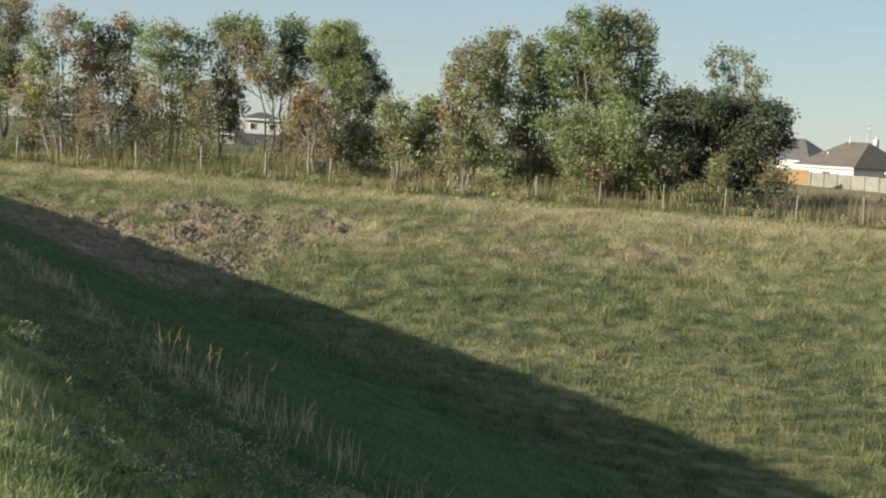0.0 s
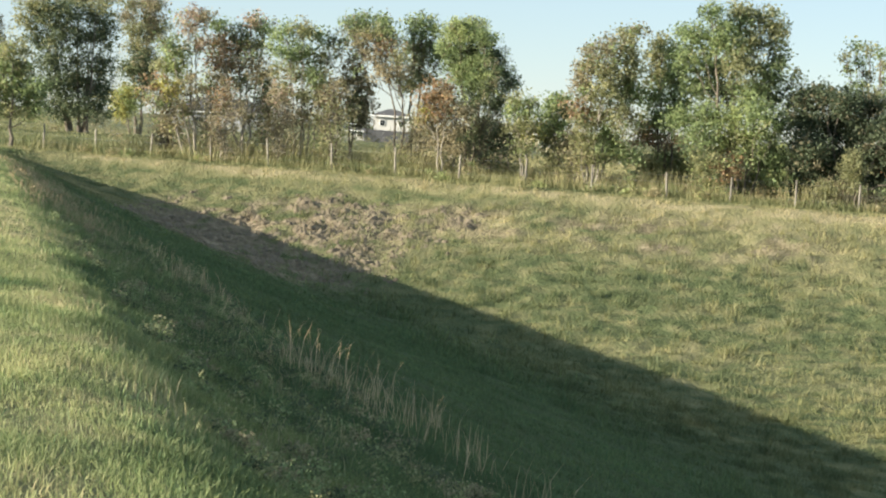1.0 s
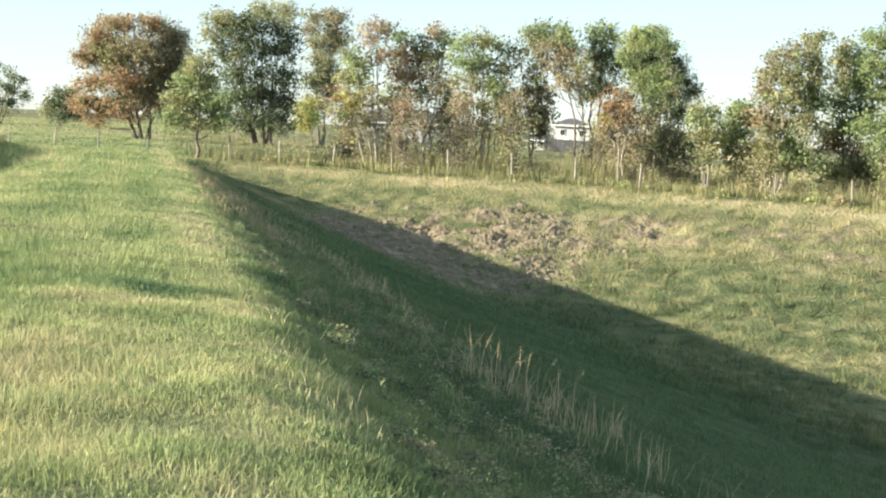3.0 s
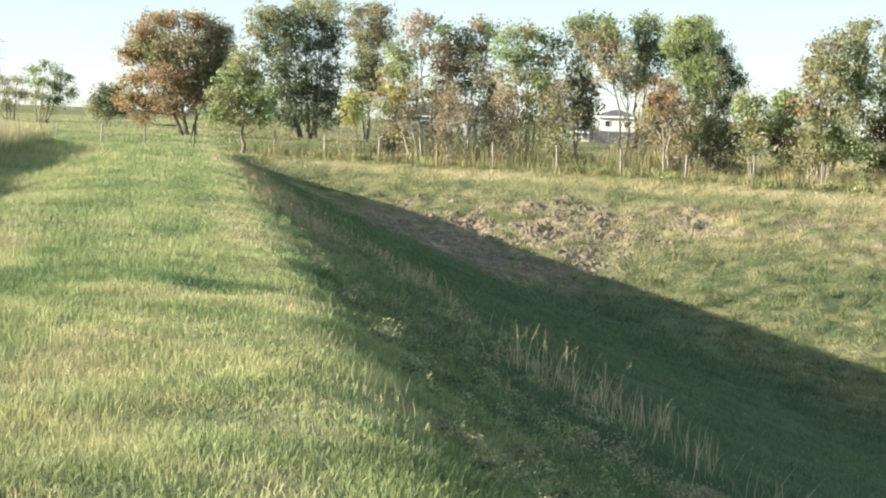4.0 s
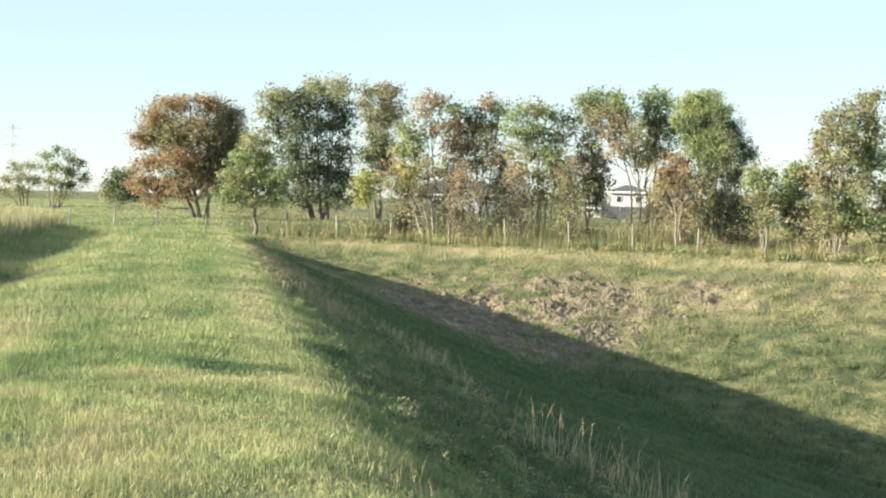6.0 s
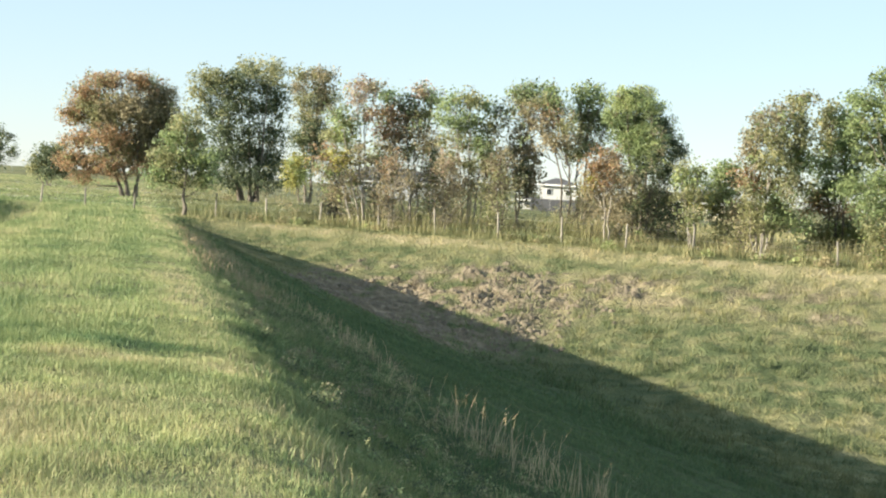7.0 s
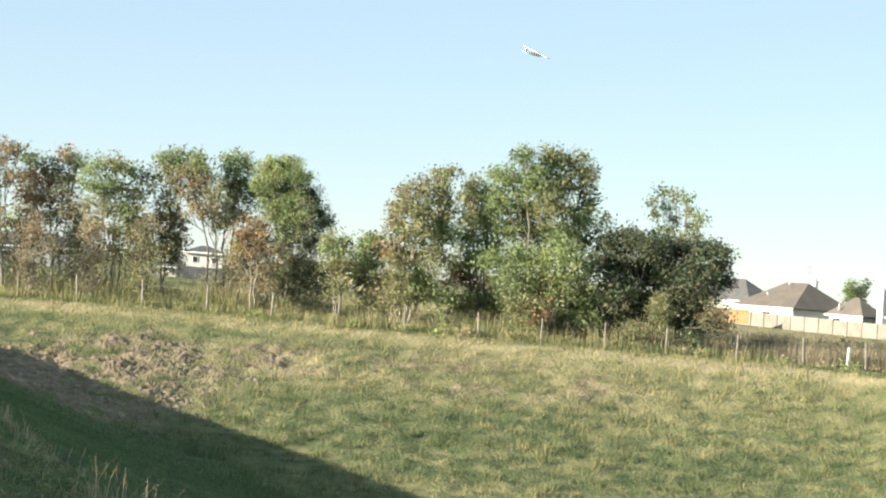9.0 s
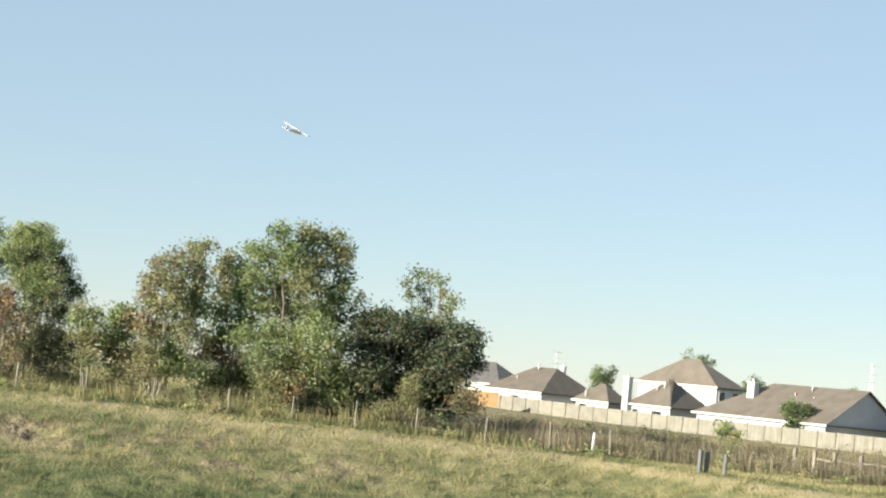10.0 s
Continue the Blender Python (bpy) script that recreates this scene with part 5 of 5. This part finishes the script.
# garden trees behind the roofs
for az, r, top, w, seed in ((30.25, 262, 11.4, 2.2, 151), (27.2, 255, 7.4, 1.9, 152), (31.95, 262, 8.6, 1.9, 153), (35.12, 250, 7.8, 1.8, 154), (33.4, 209, 5.2, 2.1, 155)):
    tree("green garden tree beside the houses", az, r, top, [(-w * .3, .8, w * .6, top * .14, "green", 1), (w * .4, .75, w * .6, top * .16, "dark", 1), (0, .55, w * .8, top * .22, "dark", 1)], seed, 2, 0.12, 0.26, 45, 22, 0.34, twigs=20, group="garden trees")

# buildings seen through the tree row
def facing(az, r):
    x, y = polar(az, r)
    return x, y, z_at(x, y), -az


house("two-storey white house seen through trees", *facing(6.6, 240), 4.8, 6, 3.4, 4.4, 2.4, 2.4, SIDING, ROOF_GREY, windows=[(-1.2, 2.5, 0.6, 0.7), (1.3, 2.5, 0.6, 0.7)])
house("low white shed seen through trees", *facing(5.35, 226), 4.0, 3, 1.25, 1.75, 0.4, 0.4, SIDING, ROOF_GREY, windows=[(1.0, 0.7, 0.6, 0.4)])
house("cream-walled bungalow seen through trees", *facing(11.1, 218), 9.5, 8, 2.1, 3.6, 4, 4, CREAM, ROOF, windows=[(-2.5, 1.2, 1.0, 0.8), (1.5, 1.2, 1.2, 0.8)])
house("grey-roofed house seen through trees", *facing(1.2, 250), 14, 9, 2.6, 4.6, 4, 4, SIDING_GREY, ROOF_GREY, windows=[(-3, 1.4, 1.2, 1.0)])
yard_wall = thing("yard_fence", "dark board fence in front of a white house", "fence")
for k in range(3):
    dark = part("panel", box((2.3, 0.06, 1.45), (0, 0, 0.72), 0.01), DARK_BOARD, yard_wall)
    x, y = polar(6.05 + k * 0.62, 214)
    dark.matrix_world = pose(x, y, z_at(x, y), 0, 0, -6.5)

# ---- pylons ----
def pylon(az, r, tall):
    x, y = polar(az, r)
    t = thing("pylon", "steel lattice power pylon far off, haze in its pale grey", "pylon", "power pylons", (x, y, z_at(x, y) - 0.2), -az + 20)
    foot, waist = tall * 0.09, tall * 0.018
    for sx in (-1, 1):
        for sy in (-1, 1):
            part("leg", tubes_mesh("leg", [tube_arrays([(sx * foot, sy * foot, 0), (sx * waist, sy * waist, tall * 0.65), (sx * waist * 0.6, sy * waist * 0.6, tall)], [0.12, 0.10, 0.08], 4)], PYLON_HAZED), PYLON_HAZED, t)
    braces = []
    for k in range(12):
        z0, z1 = tall * k / 12, tall * (k + 1) / 12
        w0 = foot + (waist - foot) * min(1, z0 / (tall * 0.65))
        w1 = foot + (waist - foot) * min(1, z1 / (tall * 0.65))
        for sx in (-1, 1):
            braces.append(tube_arrays([(-w0 * sx, -w0, z0), (w1 * sx, -w1, z1)], [0.05, 0.05], 4))
            braces.append(tube_arrays([(-w0 * sx, w0, z0), (w1 * sx, w1, z1)], [0.05, 0.05], 4))
    part("bracing", tubes_mesh("bracing", braces, PYLON_HAZED), PYLON_HAZED, t)
    for hz, half in ((0.70, 0.13), (0.82, 0.11), (0.94, 0.14)):
        part("crossarm", tubes_mesh("crossarm", [tube_arrays([(-half * tall, 0, hz * tall), (0, 0, hz * tall + 0.5), (half * tall, 0, hz * tall)], [0.07, 0.14, 0.07], 4)], PYLON_HAZED), PYLON_HAZED, t)


pylon(-12.88, 820, 31)
pylon(25.72, 900, 24)
pylon(35.57, 760, 28)

# ---- light aeroplane ----
def aeroplane(az, el, r, heading, bank):
    x, y = polar(az, r * math.cos(radians(el)))
    t = thing("aeroplane", "small white light aeroplane in the sky", "aeroplane")
    t.matrix_world = pose(x, y, 1.65 + r * math.sin(radians(el)), 0, 0, heading) @ pose(0, 0, 0, bank, 0, 0)
    part("fuselage", tubes_mesh("fuselage", [tube_arrays([(4.2, 0, 0), (4.0, 0, 0), (3.2, 0, 0.05), (1.2, 0, 0.25), (-0.8, 0, 0.15), (-3.0, 0, 0.05), (-4.4, 0, 0.05)], [0.05, 0.32, 0.55, 0.72, 0.55, 0.25, 0.08], 12)], WHITE_PAINT), WHITE_PAINT, t)
    part("wing", box((1.55, 10.8, 0.16), (0.9, 0, 0.85), 0.06), WHITE_PAINT, t)
    part("tailplane", box((0.9, 3.3, 0.09), (-4.0, 0, 0.1), 0.03), WHITE_PAINT, t)
    bm = bmesh.new()
    lo = [bm.verts.new((a, sy, b)) for sy in (-0.05, 0.05) for a, b in ((-3.1, 0.1), (-4.5, 0.1), (-4.6, 1.5), (-4.0, 1.5))]
    bm.faces.new(lo[:4]), bm.faces.new(lo[4:][::-1])
    for k in range(4):
        bm.faces.new((lo[k], lo[4 + k], lo[4 + (k + 1) % 4], lo[(k + 1) % 4]))
    part("fin", bm, WHITE_PAINT, t)


aeroplane(16.62, 7.40, 560, 35, 24)

# ---- tall dry stalks on the slope below the levee edge ----
def stalks(name, label, seed, count, s0, s_dev, u0, u1, tall, wide, dry0=0.62, dry1=0.92, bend=0.13, mat=None, crowd=9):
    rng = np.random.RandomState(seed)
    centre_u = u0 + (u1 - u0) * rng.rand(max(3, count // crowd))
    pick = rng.randint(len(centre_u), size=count)
    u = centre_u[pick] + rng.normal(size=count) * 0.22
    s = s0 + rng.normal(size=len(centre_u))[pick] * s_dev + rng.normal(size=count) * 0.12
    s = np.maximum(s, -12.6) if s0 > -6 else np.minimum(s, -7.4 - 1.2 * rng.rand(count))
    y = (u * 1.0072 + 0.12 * (s * 1.0072)) / (1 + 0.0144)
    x = s * 1.0072 + 1.0 - 0.12 * y
    h = tall * (0.5 + 0.7 * rng.rand(count))
    dry = np.clip(dry0 + (dry1 - dry0) * rng.rand(count), 0, 1)
    co, loops, counts, d = blades(rng, x, y, h, wide * (0.7 + 0.6 * rng.rand(count)), dry, 2, bend)
    me = flat_mesh(name, co, loops, counts, [mat or GRASS])
    me.attributes.new("dry", "FLOAT", "POINT").data.foreach_set("value", d.astype(np.float32))
    tagged(new(name, me), label, "grass", kind="stuff")


stalks("dry_stalks", "tall straw-coloured stalks on the slope", 301, 130, 3.1, 0.35, 16.6, 21.8, 0.56, 0.0070, 0.75, 1.0, 0.24, STRAW, 3)
stalks("dry_stalks", "thin straw-coloured stalks lower on the slope", 306, 120, 4.0, 0.35, 14.6, 20.4, 0.42, 0.007, 0.75, 1.0, 0.16, STRAW, 3)
stalks("dry_stalks", "bleached grass tussocks on the slope", 307, 240, 2.9, 0.35, 25, 37, 0.30, 0.009, 0.6, 1.0, 0.2, STRAW, 5)
stalks("dry_stalks", "pinkish dry grass on the shaded side of the crest", 308, 3400, 1.5, 0.6, 34, 66, 0.22, 0.013, 0.3, 0.8, 0.35, STRAW)
stalks("dry_stalks", "pale seeding grass below the levee edge", 302, 1500, 2.0, 0.7, 10, 62, 0.19, 0.0065, 0.7, 1.0, 0.2)
stalks("dry_stalks", "pale dry grass on the levee edge", 303, 1500, 0.1, 0.35, 9, 62, 0.10, 0.0060)
stalks("dry_stalks", "tall pale dry grass on the far side of the swale", 304, 17000, -9.5, 1.7, 24, 86, 0.80, 0.03)
stalks("weeds", "leafy green weeds along the levee edge", 305, 34000, 1.5, 0.9, 8, 62, 0.12, 0.0055, 0.1, 0.55, 0.35)
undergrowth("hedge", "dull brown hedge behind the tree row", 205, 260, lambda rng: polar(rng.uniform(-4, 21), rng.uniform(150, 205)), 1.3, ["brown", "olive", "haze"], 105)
undergrowth("hedge", "low dull bushes before the garden fence", 206, 90, lambda rng: polar(rng.uniform(22, 40), rng.uniform(96, 150)), 0.9, ["brown", "straw", "brown", "olive"], 105)


def along_edge(s0, s1, u0, u1):
    def place(rng):
        s, u = rng.uniform(s0, s1), u0 + (u1 - u0) * rng.rand() ** 1.5
        y = (u * 1.0072 + 0.12 * (s * 1.0072)) / (1 + 0.0144)
        return s * 1.0072 + 1.0 - 0.12 * y, y
    return place


undergrowth("weeds", "clumps of small-leaved weeds along the levee edge", 207, 650, along_edge(0.6, 3.4, 8, 34), 0.11, ["dark", "olive", "green", "brown", "dark"], 70, 0.024, 0.05)
